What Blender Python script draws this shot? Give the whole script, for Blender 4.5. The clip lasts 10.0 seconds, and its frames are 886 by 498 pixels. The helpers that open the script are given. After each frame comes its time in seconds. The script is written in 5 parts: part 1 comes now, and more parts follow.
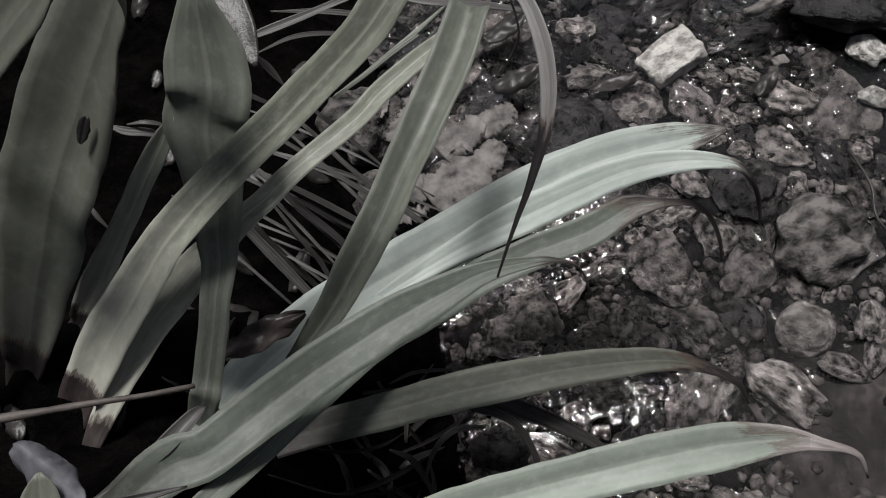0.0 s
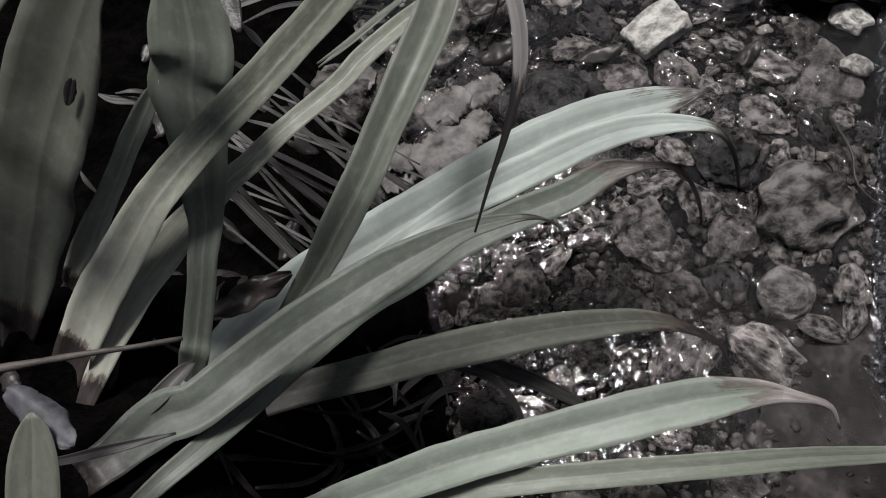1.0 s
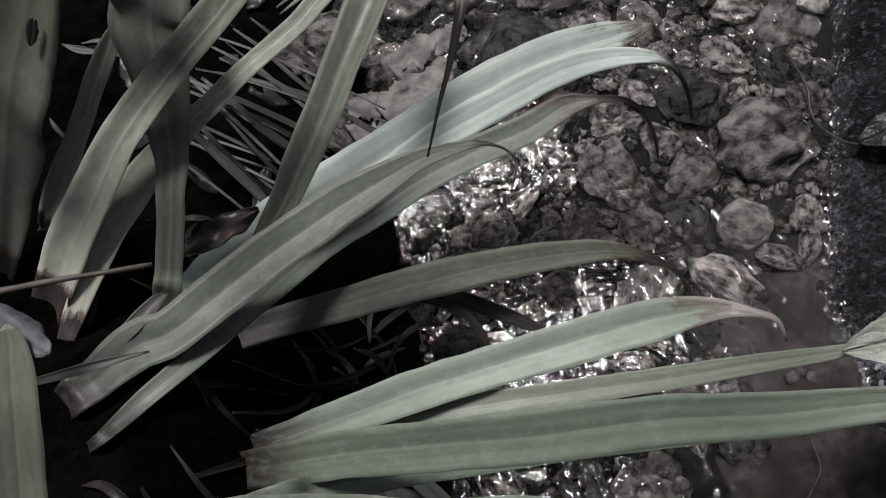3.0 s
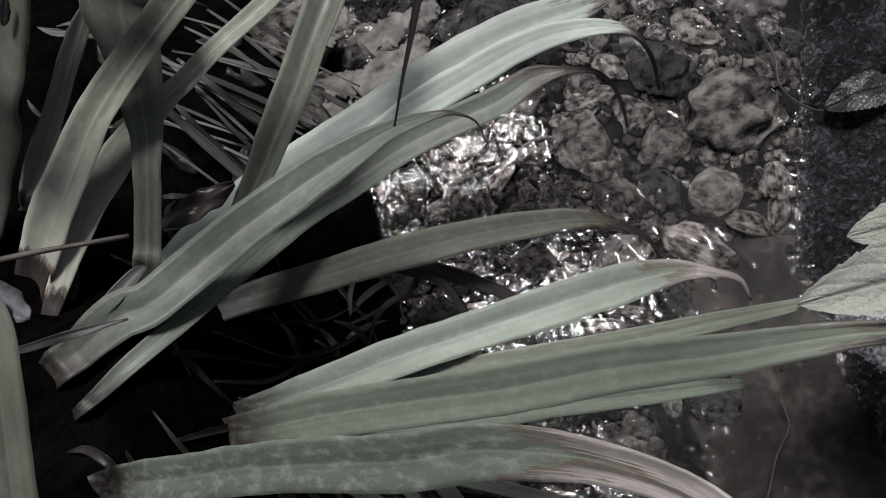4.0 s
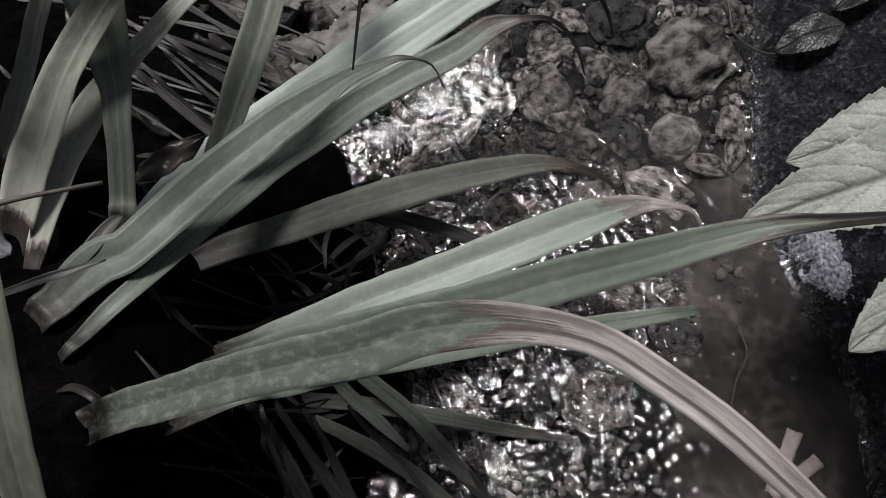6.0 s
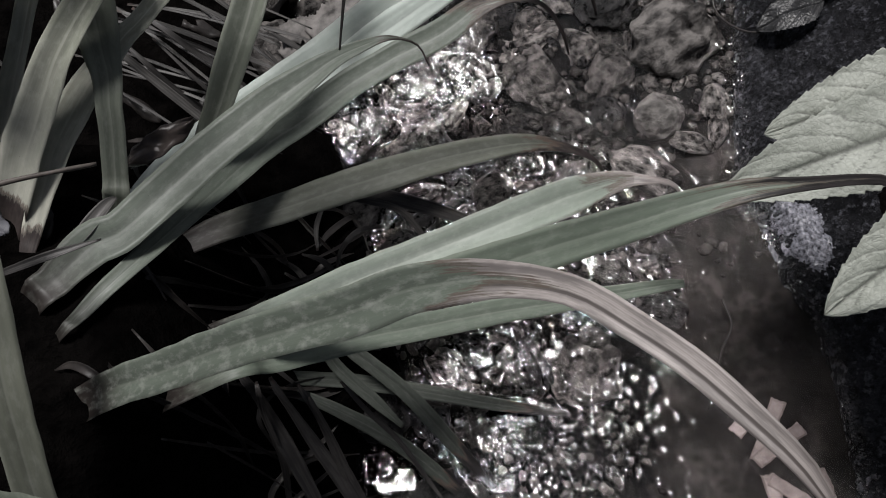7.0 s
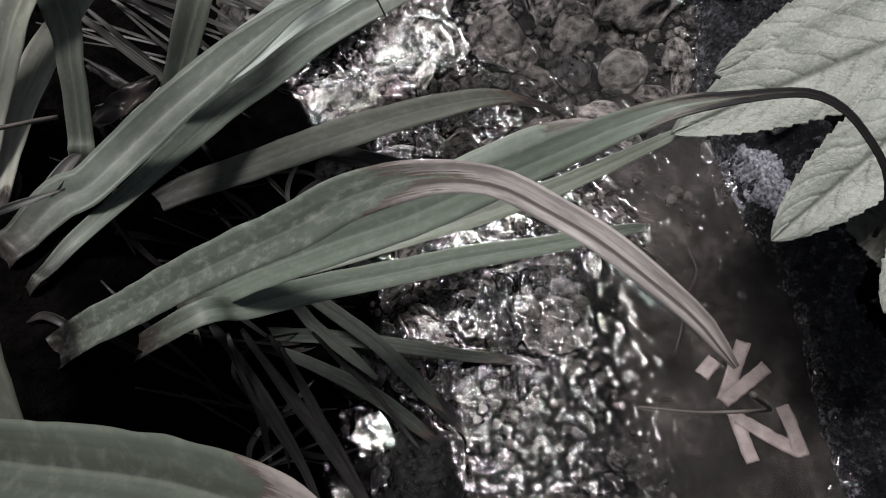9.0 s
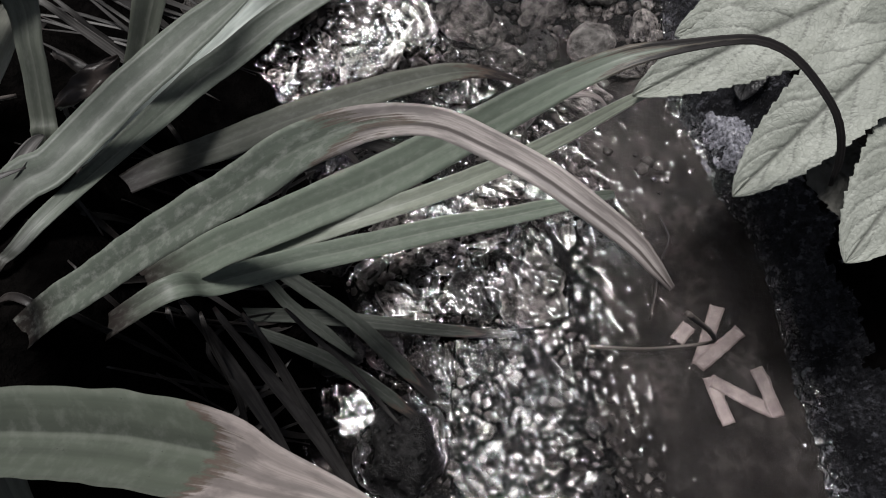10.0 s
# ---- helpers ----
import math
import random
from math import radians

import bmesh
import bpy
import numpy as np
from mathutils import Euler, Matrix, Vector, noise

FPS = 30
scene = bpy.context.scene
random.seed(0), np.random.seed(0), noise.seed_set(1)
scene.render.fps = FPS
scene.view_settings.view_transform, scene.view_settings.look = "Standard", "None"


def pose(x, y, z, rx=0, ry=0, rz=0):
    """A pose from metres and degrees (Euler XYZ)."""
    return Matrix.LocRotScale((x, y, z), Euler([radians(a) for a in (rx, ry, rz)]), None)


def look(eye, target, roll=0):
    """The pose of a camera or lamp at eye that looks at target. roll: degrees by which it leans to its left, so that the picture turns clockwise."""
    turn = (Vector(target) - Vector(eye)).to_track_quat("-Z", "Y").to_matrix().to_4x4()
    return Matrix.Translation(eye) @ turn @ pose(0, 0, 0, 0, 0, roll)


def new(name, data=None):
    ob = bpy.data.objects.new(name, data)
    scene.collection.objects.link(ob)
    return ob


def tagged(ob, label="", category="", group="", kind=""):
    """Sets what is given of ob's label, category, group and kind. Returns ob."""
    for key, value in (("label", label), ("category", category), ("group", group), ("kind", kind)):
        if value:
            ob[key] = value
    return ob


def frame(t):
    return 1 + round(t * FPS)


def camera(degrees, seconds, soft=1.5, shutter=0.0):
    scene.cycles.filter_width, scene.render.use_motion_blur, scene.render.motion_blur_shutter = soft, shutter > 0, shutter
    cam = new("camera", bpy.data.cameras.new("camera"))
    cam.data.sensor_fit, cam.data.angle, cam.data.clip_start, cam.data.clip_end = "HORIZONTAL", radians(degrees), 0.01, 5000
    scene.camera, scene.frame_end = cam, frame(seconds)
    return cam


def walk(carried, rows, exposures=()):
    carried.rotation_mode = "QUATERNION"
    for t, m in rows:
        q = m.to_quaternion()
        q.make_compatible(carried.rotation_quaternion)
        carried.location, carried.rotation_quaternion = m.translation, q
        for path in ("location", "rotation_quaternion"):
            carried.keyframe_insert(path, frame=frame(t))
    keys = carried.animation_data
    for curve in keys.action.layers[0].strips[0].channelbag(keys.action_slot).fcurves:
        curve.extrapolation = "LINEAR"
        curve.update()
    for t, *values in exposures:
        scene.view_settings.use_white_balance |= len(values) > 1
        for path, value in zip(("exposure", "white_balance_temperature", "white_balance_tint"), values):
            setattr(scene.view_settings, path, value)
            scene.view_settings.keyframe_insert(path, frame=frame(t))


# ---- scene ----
cam = camera(62.0, 10.0, soft=1.05)
ROWS = [
    (0.0, 0.0000, 0.0000, 0.6402, 27.62, 7.13, -13.34),
    (0.5, 0.0026, -0.0100, 0.6411, 27.08, 7.19, -13.54),
    (1.0, 0.0060, -0.0211, 0.6423, 26.43, 7.32, -13.89),
    (1.5, 0.0084, -0.0308, 0.6429, 25.88, 7.41, -14.25),
    (2.0, 0.0105, -0.0409, 0.6430, 25.22, 7.43, -14.78),
    (2.5, 0.0128, -0.0494, 0.6442, 24.66, 7.48, -15.30),
    (4.0, 0.0264, -0.0790, 0.6531, 22.84, 7.61, -17.46),
    (4.5, 0.0288, -0.0890, 0.6558, 22.34, 7.56, -18.15),
    (5.0, 0.0300, -0.0990, 0.6581, 21.76, 7.50, -18.87),
    (5.5, 0.0312, -0.1082, 0.6602, 21.35, 7.55, -19.43),
    (7.0, 0.0302, -0.1289, 0.6696, 19.99, 7.33, -21.14),
    (7.5, 0.0294, -0.1366, 0.6717, 19.72, 7.35, -21.58),
    (8.0, 0.0301, -0.1468, 0.6711, 19.56, 7.35, -22.10),
    (8.5, 0.0337, -0.1548, 0.6711, 19.14, 7.40, -22.56),
    (9.0, 0.0368, -0.1650, 0.6687, 18.78, 7.34, -23.14),
    (9.5, 0.0393, -0.1746, 0.6667, 18.41, 7.26, -24.12),
    (10.0, 0.0423, -0.1858, 0.6634, 18.08, 7.18, -25.28),
]
walk(cam, [(t, pose(x, y, z, rx, ry, rz)) for t, x, y, z, rx, ry, rz in ROWS])

# ---- light: hazy daylight through a gap overhead, ahead ----
SUN_EL, SUN_AZ = 74.0, 0.0   # degrees; azimuth from +y towards +x
world = bpy.data.worlds.new("world")
scene.world = world
world.use_nodes = True
wn = world.node_tree.nodes
sky = wn.new("ShaderNodeTexSky")
sky.sky_type = "NISHITA"
sky.sun_disc = False
sky.sun_elevation = radians(SUN_EL)
sky.sun_rotation = radians(SUN_AZ)
sky.dust_density = 3.0
sky.air_density = 0.6
haze = wn.new("ShaderNodeHueSaturation")   # a whitish, hazy sky
haze.inputs["Saturation"].default_value = 0.55
world.node_tree.links.new(sky.outputs[0], haze.inputs["Color"])
world.node_tree.links.new(haze.outputs[0], wn["Background"].inputs[0])
wn["Background"].inputs[1].default_value = 0.045
sun_data = bpy.data.lights.new("sun", "SUN")
sun_data.energy, sun_data.angle, sun_data.color = 3.65, radians(15), (0.985, 0.965, 0.962)
sun = new("sun", sun_data)
_el, _az = radians(SUN_EL), radians(SUN_AZ)
_to = Vector((math.cos(_el) * math.sin(_az), math.cos(_el) * math.cos(_az), math.sin(_el)))
sun.matrix_world = look(_to * 5, (0, 0, 0))
scene.view_settings.exposure = 0.26


# ---- materials ----
def material(name, rough=0.6, spec=0.5):
    m = bpy.data.materials.new(name)
    m.use_nodes = True
    nt = m.node_tree
    b = nt.nodes["Principled BSDF"]
    b.inputs["Roughness"].default_value = rough
    b.inputs["Specular IOR Level"].default_value = spec
    return m, nt, b


def nd(nt, kind, **kw):
    n = nt.nodes.new(kind)
    for k, v in kw.items():
        if k in n.inputs:
            n.inputs[k].default_value = v
    return n


def noise_tex(nt, vec, scale, detail=4.0, rough=0.55, stretch=None):
    if stretch:
        mp = nt.nodes.new("ShaderNodeMapping")
        mp.inputs["Scale"].default_value = stretch
        nt.links.new(vec, mp.inputs["Vector"])
        vec = mp.outputs[0]
    n = nd(nt, "ShaderNodeTexNoise", Scale=scale, Detail=detail, Roughness=rough)
    nt.links.new(vec, n.inputs["Vector"])
    return n.outputs["Fac"]


def ramp(nt, fac, stops):
    r = nt.nodes.new("ShaderNodeValToRGB")
    els = r.color_ramp.elements
    while len(els) < len(stops):
        els.new(0.5)
    for e, (p, c) in zip(els, stops):
        e.position, e.color = p, (*c, 1.0)
    nt.links.new(fac, r.inputs[0])
    return r.outputs[0]


def mix(nt, fac, a, b, mode="MIX"):
    m = nt.nodes.new("ShaderNodeMix")
    m.data_type, m.blend_type = "RGBA", mode
    for sock, v in ((0, fac), (6, a), (7, b)):
        if isinstance(v, (int, float)):
            m.inputs[sock].default_value = v
        elif isinstance(v, tuple):
            m.inputs[sock].default_value = (*v, 1.0)
        else:
            nt.links.new(v, m.inputs[sock])
    return m.outputs[2]


def math_node(nt, op, a, b=0.0, clamp=False):
    m = nt.nodes.new("ShaderNodeMath")
    m.operation, m.use_clamp = op, clamp
    for k, v in enumerate((a, b)):
        if isinstance(v, (int, float)):
            m.inputs[k].default_value = v
        else:
            nt.links.new(v, m.inputs[k])
    return m.outputs[0]


def bump(nt, bsdf, height, strength, distance):
    b = nd(nt, "ShaderNodeBump", Strength=strength, Distance=distance)
    nt.links.new(height, b.inputs["Height"])
    nt.links.new(b.outputs[0], bsdf.inputs["Normal"])


def coords(nt, which):
    return nt.nodes.new("ShaderNodeTexCoord").outputs[which]


def leaf_material(name, green, pale, dry, fleck=0.22, foot=None, seam=0.0, crease_dark=0.38):
    """Strap leaf: u runs across the blade (0..1), v along it in metres. The attribute 'dry' grows from 0 to 1 where the
    tissue has died and at browned feet,
    'base' towards the foot of the blade, which is pale, or of the colour foot: a dark sheath brown with shade near the
    soil put in."""
    m, nt, b = material(name, 0.5, 0.42)
    uv = coords(nt, "UV")
    add = nt.nodes.new("ShaderNodeVectorMath")
    add.operation = "ADD"
    nt.links.new(uv, add.inputs[0])
    shift = nt.nodes.new("ShaderNodeCombineXYZ")
    shift.inputs[1].default_value = 3.0
    nt.links.new(shift.outputs[0], add.inputs[1])
    p = add.outputs[0]
    veins = noise_tex(nt, p, 1.0, 3.0, 0.6, (30.0, 5.0, 1.0))
    bands = noise_tex(nt, p, 1.0, 1.0, 0.5, (4.0, 3.0, 1.0))
    cloud = noise_tex(nt, p, 1.0, 5.0, 0.6, (3.0, 45.0, 1.0))
    speck = noise_tex(nt, p, 1.0, 4.0, 0.65, (5.0, 95.0, 1.0))
    pit = noise_tex(nt, p, 1.0, 2.0, 0.5, (26.0, 420.0, 1.0))
    base = nt.nodes.new("ShaderNodeAttribute")
    base.attribute_name = "base"
    dryat = nt.nodes.new("ShaderNodeAttribute")
    dryat.attribute_name = "dry"
    col = mix(nt, ramp(nt, bands, [(0.36, (0, 0, 0)), (0.64, (1, 1, 1))]), tuple(c * 0.80 for c in green), tuple(min(1, c * 1.16) for c in green))
    col = mix(nt, ramp(nt, veins, [(0.42, (0, 0, 0)), (0.70, (0.17, 0.17, 0.17))]), col, tuple(0.6 * g + 0.4 * q for g, q in zip(green, pale)))
    col = mix(nt, ramp(nt, cloud, [(0.5, (0, 0, 0)), (0.75, (0.4, 0.4, 0.4))]), col, tuple(c * 0.62 for c in green))
    sep = nt.nodes.new("ShaderNodeSeparateXYZ")
    nt.links.new(uv, sep.inputs[0])
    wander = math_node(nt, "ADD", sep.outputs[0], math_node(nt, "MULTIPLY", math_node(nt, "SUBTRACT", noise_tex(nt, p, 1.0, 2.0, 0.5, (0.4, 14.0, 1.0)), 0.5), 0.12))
    # shade in the crease beside the midrib, painted as a dark band
    crease_shade = ramp(nt, wander, [(0.24, (0.0, 0.0, 0.0)), (0.40, (crease_dark * 0.9,) * 3), (0.47, (crease_dark * 1.1,) * 3), (0.49, (0.0, 0.0, 0.0))])
    col = mix(nt, crease_shade, col, tuple(c * 0.5 for c in green))
    mid = math_node(nt, "ABSOLUTE", math_node(nt, "SUBTRACT", wander, 0.51))
    rib = ramp(nt, mid, [(0.0, (0.36, 0.36, 0.36)), (0.022, (0.26, 0.26, 0.26)), (0.05, (0, 0, 0)), (0.44, (0, 0, 0)), (0.49, (0.35, 0.35, 0.35))])
    col = mix(nt, rib, col, tuple(0.25 * g + 0.75 * q for g, q in zip(green, pale)))
    base_col = foot or pale
    col = mix(nt, base.outputs["Fac"], col, mix(nt, veins, tuple(c * 0.75 for c in base_col), base_col))
    col = mix(nt, ramp(nt, speck, [(0.48, (0, 0, 0)), (0.82, (fleck, fleck, fleck))]), col, tuple(min(1.0, 0.15 + c * 1.1) for c in pale))
    col = mix(nt, ramp(nt, pit, [(0.72, (0, 0, 0)), (0.76, (0.6, 0.6, 0.6))]), col, tuple(c * 0.3 for c in green))
    dcol = mix(nt, ramp(nt, veins, [(0.3, (0, 0, 0)), (0.7, (1, 1, 1))]), tuple(c * 0.80 for c in dry), tuple(min(1, c * 1.12) for c in dry))
    dcol = mix(nt, ramp(nt, cloud, [(0.45, (0, 0, 0)), (0.62, (1, 1, 1))]), dcol, tuple(c * 0.55 for c in dry))
    dcol = mix(nt, ramp(nt, bands, [(0.54, (0, 0, 0)), (0.62, (0.7, 0.7, 0.7))]), dcol, tuple(c * 0.4 for c in dry))
    split = ramp(nt, math_node(nt, "ABSOLUTE", math_node(nt, "SUBTRACT", wander, 0.62)), [(0.035, (seam, seam, seam)), (0.10, (0, 0, 0))])
    dcol = mix(nt, split, dcol, (0.045, 0.036, 0.033))
    end = ramp(nt, math_node(nt, "SUBTRACT", math_node(nt, "ADD", dryat.outputs["Fac"], math_node(nt, "MULTIPLY", split, 0.35)), 1.0), [(0.35, (0, 0, 0)), (0.85, (0.8 * min(1.0, seam),) * 3)])
    dcol = mix(nt, end, dcol, (0.085, 0.07, 0.064))
    blot = math_node(nt, "ADD", math_node(nt, "MULTIPLY", math_node(nt, "SUBTRACT", veins, 0.5), 0.6), math_node(nt, "MULTIPLY", math_node(nt, "SUBTRACT", cloud, 0.5), 1.1))
    dmask = math_node(nt, "ADD", dryat.outputs["Fac"], blot)
    dmask = ramp(nt, dmask, [(0.38, (0, 0, 0)), (0.60, (1, 1, 1))])
    # a dark line of dying tissue where green turns to straw
    edge = ramp(nt, math_node(nt, "ADD", dryat.outputs["Fac"], blot), [(0.32, (0, 0, 0)), (0.44, (0.75, 0.75, 0.75)), (0.58, (0, 0, 0))])
    col = mix(nt, dmask, col, dcol)
    col = mix(nt, edge, col, (0.10, 0.062, 0.05))
    nt.links.new(col, b.inputs["Base Color"])
    nt.links.new(math_node(nt, "ADD", math_node(nt, "MULTIPLY", cloud, 0.3), 0.34), b.inputs["Roughness"])
    lines = noise_tex(nt, p, 1.0, 2.0, 0.5, (7.0, 1.5, 1.0))
    h = math_node(nt, "ADD", lines, math_node(nt, "ADD", math_node(nt, "MULTIPLY", veins, 0.15), math_node(nt, "MULTIPLY", speck, 0.2)))
    bump(nt, b, h, 0.2, 0.0010)
    thin = nt.nodes.new("ShaderNodeBsdfTranslucent")
    nt.links.new(col, thin.inputs["Color"])
    both = nt.nodes.new("ShaderNodeMixShader")
    both.inputs[0].default_value = 0.28
    nt.links.new(b.outputs[0], both.inputs[1])
    nt.links.new(thin.outputs[0], both.inputs[2])
    nt.links.new(both.outputs[0], nt.nodes["Material Output"].inputs["Surface"])
    return m


# Lit and shaded copies: each leaf's light or shade is put into its green.
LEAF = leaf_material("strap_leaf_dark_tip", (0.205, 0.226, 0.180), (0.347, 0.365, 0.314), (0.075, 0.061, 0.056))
# the flat leaves that face up: their brightness is in the colour
LEAF_LIT = leaf_material("strap_leaf_lit_green", (0.44, 0.492, 0.45), (0.60, 0.62, 0.59), (0.075, 0.061, 0.056))
# green darkened for the shade that lies over this leaf
LEAF_TAN = leaf_material("strap_leaf_tan_tip", (0.086, 0.099, 0.077), (0.20, 0.212, 0.178), (0.33, 0.288, 0.27), 0.2, crease_dark=0.85)
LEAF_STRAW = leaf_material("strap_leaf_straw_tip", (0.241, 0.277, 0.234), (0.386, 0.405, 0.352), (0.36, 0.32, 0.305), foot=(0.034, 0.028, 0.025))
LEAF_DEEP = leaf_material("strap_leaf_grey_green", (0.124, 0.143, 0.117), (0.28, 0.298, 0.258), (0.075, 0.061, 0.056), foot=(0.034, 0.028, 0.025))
# dimmer copy for the leaves that catch less light
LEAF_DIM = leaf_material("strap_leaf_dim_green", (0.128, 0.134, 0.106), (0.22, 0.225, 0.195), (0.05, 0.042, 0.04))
# the leaf below others: their shade is in its green
LEAF_SHADY = leaf_material("strap_leaf_shaded_green", (0.102, 0.108, 0.087), (0.18, 0.185, 0.16), (0.05, 0.042, 0.04), foot=(0.034, 0.028, 0.025))
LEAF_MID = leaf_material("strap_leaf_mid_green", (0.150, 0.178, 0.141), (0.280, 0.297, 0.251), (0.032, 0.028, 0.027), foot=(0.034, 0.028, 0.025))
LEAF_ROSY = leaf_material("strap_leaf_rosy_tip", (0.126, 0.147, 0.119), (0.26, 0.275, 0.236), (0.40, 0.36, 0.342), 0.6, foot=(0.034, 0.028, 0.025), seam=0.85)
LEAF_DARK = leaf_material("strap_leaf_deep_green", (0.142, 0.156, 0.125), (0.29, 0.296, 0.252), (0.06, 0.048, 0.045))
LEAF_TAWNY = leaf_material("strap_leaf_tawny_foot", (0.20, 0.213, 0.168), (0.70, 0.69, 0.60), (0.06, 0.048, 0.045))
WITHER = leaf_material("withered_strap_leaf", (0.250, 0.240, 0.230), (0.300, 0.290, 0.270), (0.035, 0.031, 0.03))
# dark copy for the lowest leaves, with the shade there put in
LEAF_LOW = leaf_material("strap_leaf_low_dark", (0.056, 0.063, 0.053), (0.097, 0.100, 0.087), (0.03, 0.027, 0.026))
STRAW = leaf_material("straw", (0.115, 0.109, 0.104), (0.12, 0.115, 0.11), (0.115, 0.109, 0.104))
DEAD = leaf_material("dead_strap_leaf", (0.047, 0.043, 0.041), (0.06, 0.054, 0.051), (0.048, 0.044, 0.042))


def stone_material(name, low, high, wet=0.55, gloss=0.12, grain=0.7, stain=0.75):
    m, nt, b = material(name, wet, gloss)
    ob = coords(nt, "Object")
    info = nt.nodes.new("ShaderNodeObjectInfo")
    add = nt.nodes.new("ShaderNodeVectorMath")
    add.operation = "ADD"
    nt.links.new(ob, add.inputs[0])
    nt.links.new(info.outputs["Random"], add.inputs[1])
    p = add.outputs[0]
    n1 = noise_tex(nt, p, 1.3, 7.0, grain)
    n2 = noise_tex(nt, p, 2.6, 5.0, grain - 0.08)
    n3 = noise_tex(nt, p, 18.0, 3.0, 0.6)
    col = ramp(nt, n1, [(0.32, low), (0.62, high)])
    col = mix(nt, ramp(nt, n2, [(0.38, (stain, stain, stain)), (0.56, (0, 0, 0))]), col, tuple(c * 0.35 for c in low))
    col = mix(nt, ramp(nt, n3, [(0.6, (0, 0, 0)), (0.75, (0.12, 0.12, 0.12))]), col, tuple(min(1, c * 1.3) for c in high))
    tone = math_node(nt, "ADD", math_node(nt, "MULTIPLY", info.outputs["Random"], 0.95), 0.35)
    hsv = nt.nodes.new("ShaderNodeHueSaturation")
    nt.links.new(tone, hsv.inputs["Value"])
    nt.links.new(col, hsv.inputs["Color"])
    nt.links.new(hsv.outputs[0], b.inputs["Base Color"])
    nt.links.new(ramp(nt, n2, [(0.35, (wet * 0.4,) * 3), (0.65, (min(1, wet * 1.6),) * 3)]), b.inputs["Roughness"])
    bump(nt, b, math_node(nt, "ADD", n1, math_node(nt, "ADD", math_node(nt, "MULTIPLY", n2, 0.6), math_node(nt, "MULTIPLY", n3, 0.12))), 0.9, 0.008)
    return m


STONE = stone_material("wet_stone", (0.013, 0.012, 0.0115), (0.165, 0.152, 0.144), 0.55, 0.12, 0.66, 0.8)
STONE_COBBLE = stone_material("smooth_brown_cobble", (0.022, 0.020, 0.019), (0.25, 0.231, 0.219), 0.45, 0.12, 0.64, 0.8)
STONE_MID = stone_material("brown_rock", (0.028, 0.0255, 0.0245), (0.215, 0.20, 0.19), 0.55, 0.12, 0.6, 0.85)
STONE_LIGHT = stone_material("light_wet_stone", (0.10, 0.092, 0.087), (0.42, 0.395, 0.375), 0.55, 0.12, 0.55, 0.3)
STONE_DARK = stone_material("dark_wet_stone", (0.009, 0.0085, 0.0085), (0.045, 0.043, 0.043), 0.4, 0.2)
STONE_PALE = stone_material("pale_stone", (0.42, 0.40, 0.37), (0.66, 0.64, 0.6), 0.6)


def grit_material():
    m, nt, b = material("wet_grit", 0.5, 0.1)
    g = nt.nodes.new("ShaderNodeNewGeometry")
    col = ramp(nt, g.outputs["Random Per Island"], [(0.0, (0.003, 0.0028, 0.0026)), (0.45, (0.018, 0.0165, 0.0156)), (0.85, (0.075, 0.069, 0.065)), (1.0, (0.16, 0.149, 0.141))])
    n = noise_tex(nt, coords(nt, "Object"), 300.0, 3.0, 0.6)
    nt.links.new(mix(nt, math_node(nt, "MULTIPLY", n, 0.6), col, (0.02, 0.018, 0.017)), b.inputs["Base Color"])
    bump(nt, b, n, 0.5, 0.001)
    return m


GRIT = grit_material()


def ground_material():
    m, nt, b = material("stream_bed_silt", 0.7, 0.05)
    ob = coords(nt, "Object")
    n1 = noise_tex(nt, ob, 26.0, 5.0, 0.6)
    n2 = noise_tex(nt, ob, 75.0, 4.0, 0.6)
    n3 = noise_tex(nt, ob, 260.0, 3.0, 0.6)
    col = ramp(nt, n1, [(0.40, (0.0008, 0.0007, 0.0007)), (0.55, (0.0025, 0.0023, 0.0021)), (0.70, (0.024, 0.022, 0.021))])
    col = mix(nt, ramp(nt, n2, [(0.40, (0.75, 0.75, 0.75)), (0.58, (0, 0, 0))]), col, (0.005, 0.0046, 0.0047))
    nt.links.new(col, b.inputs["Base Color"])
    bump(nt, b, math_node(nt, "ADD", n1, math_node(nt, "ADD", math_node(nt, "MULTIPLY", n2, 0.7), math_node(nt, "MULTIPLY", n3, 0.1))), 0.6, 0.005)
    return m


def soil_material():
    m, nt, b = material("damp_shaded_soil", 1.0, 0.0)
    ob = coords(nt, "Object")
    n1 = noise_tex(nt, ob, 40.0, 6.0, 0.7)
    # near-black: the deep shade among the leaves is put into the colour
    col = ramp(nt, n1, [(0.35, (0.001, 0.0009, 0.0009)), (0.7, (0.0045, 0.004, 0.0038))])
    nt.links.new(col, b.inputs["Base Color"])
    bump(nt, b, n1, 1.0, 0.01)
    return m


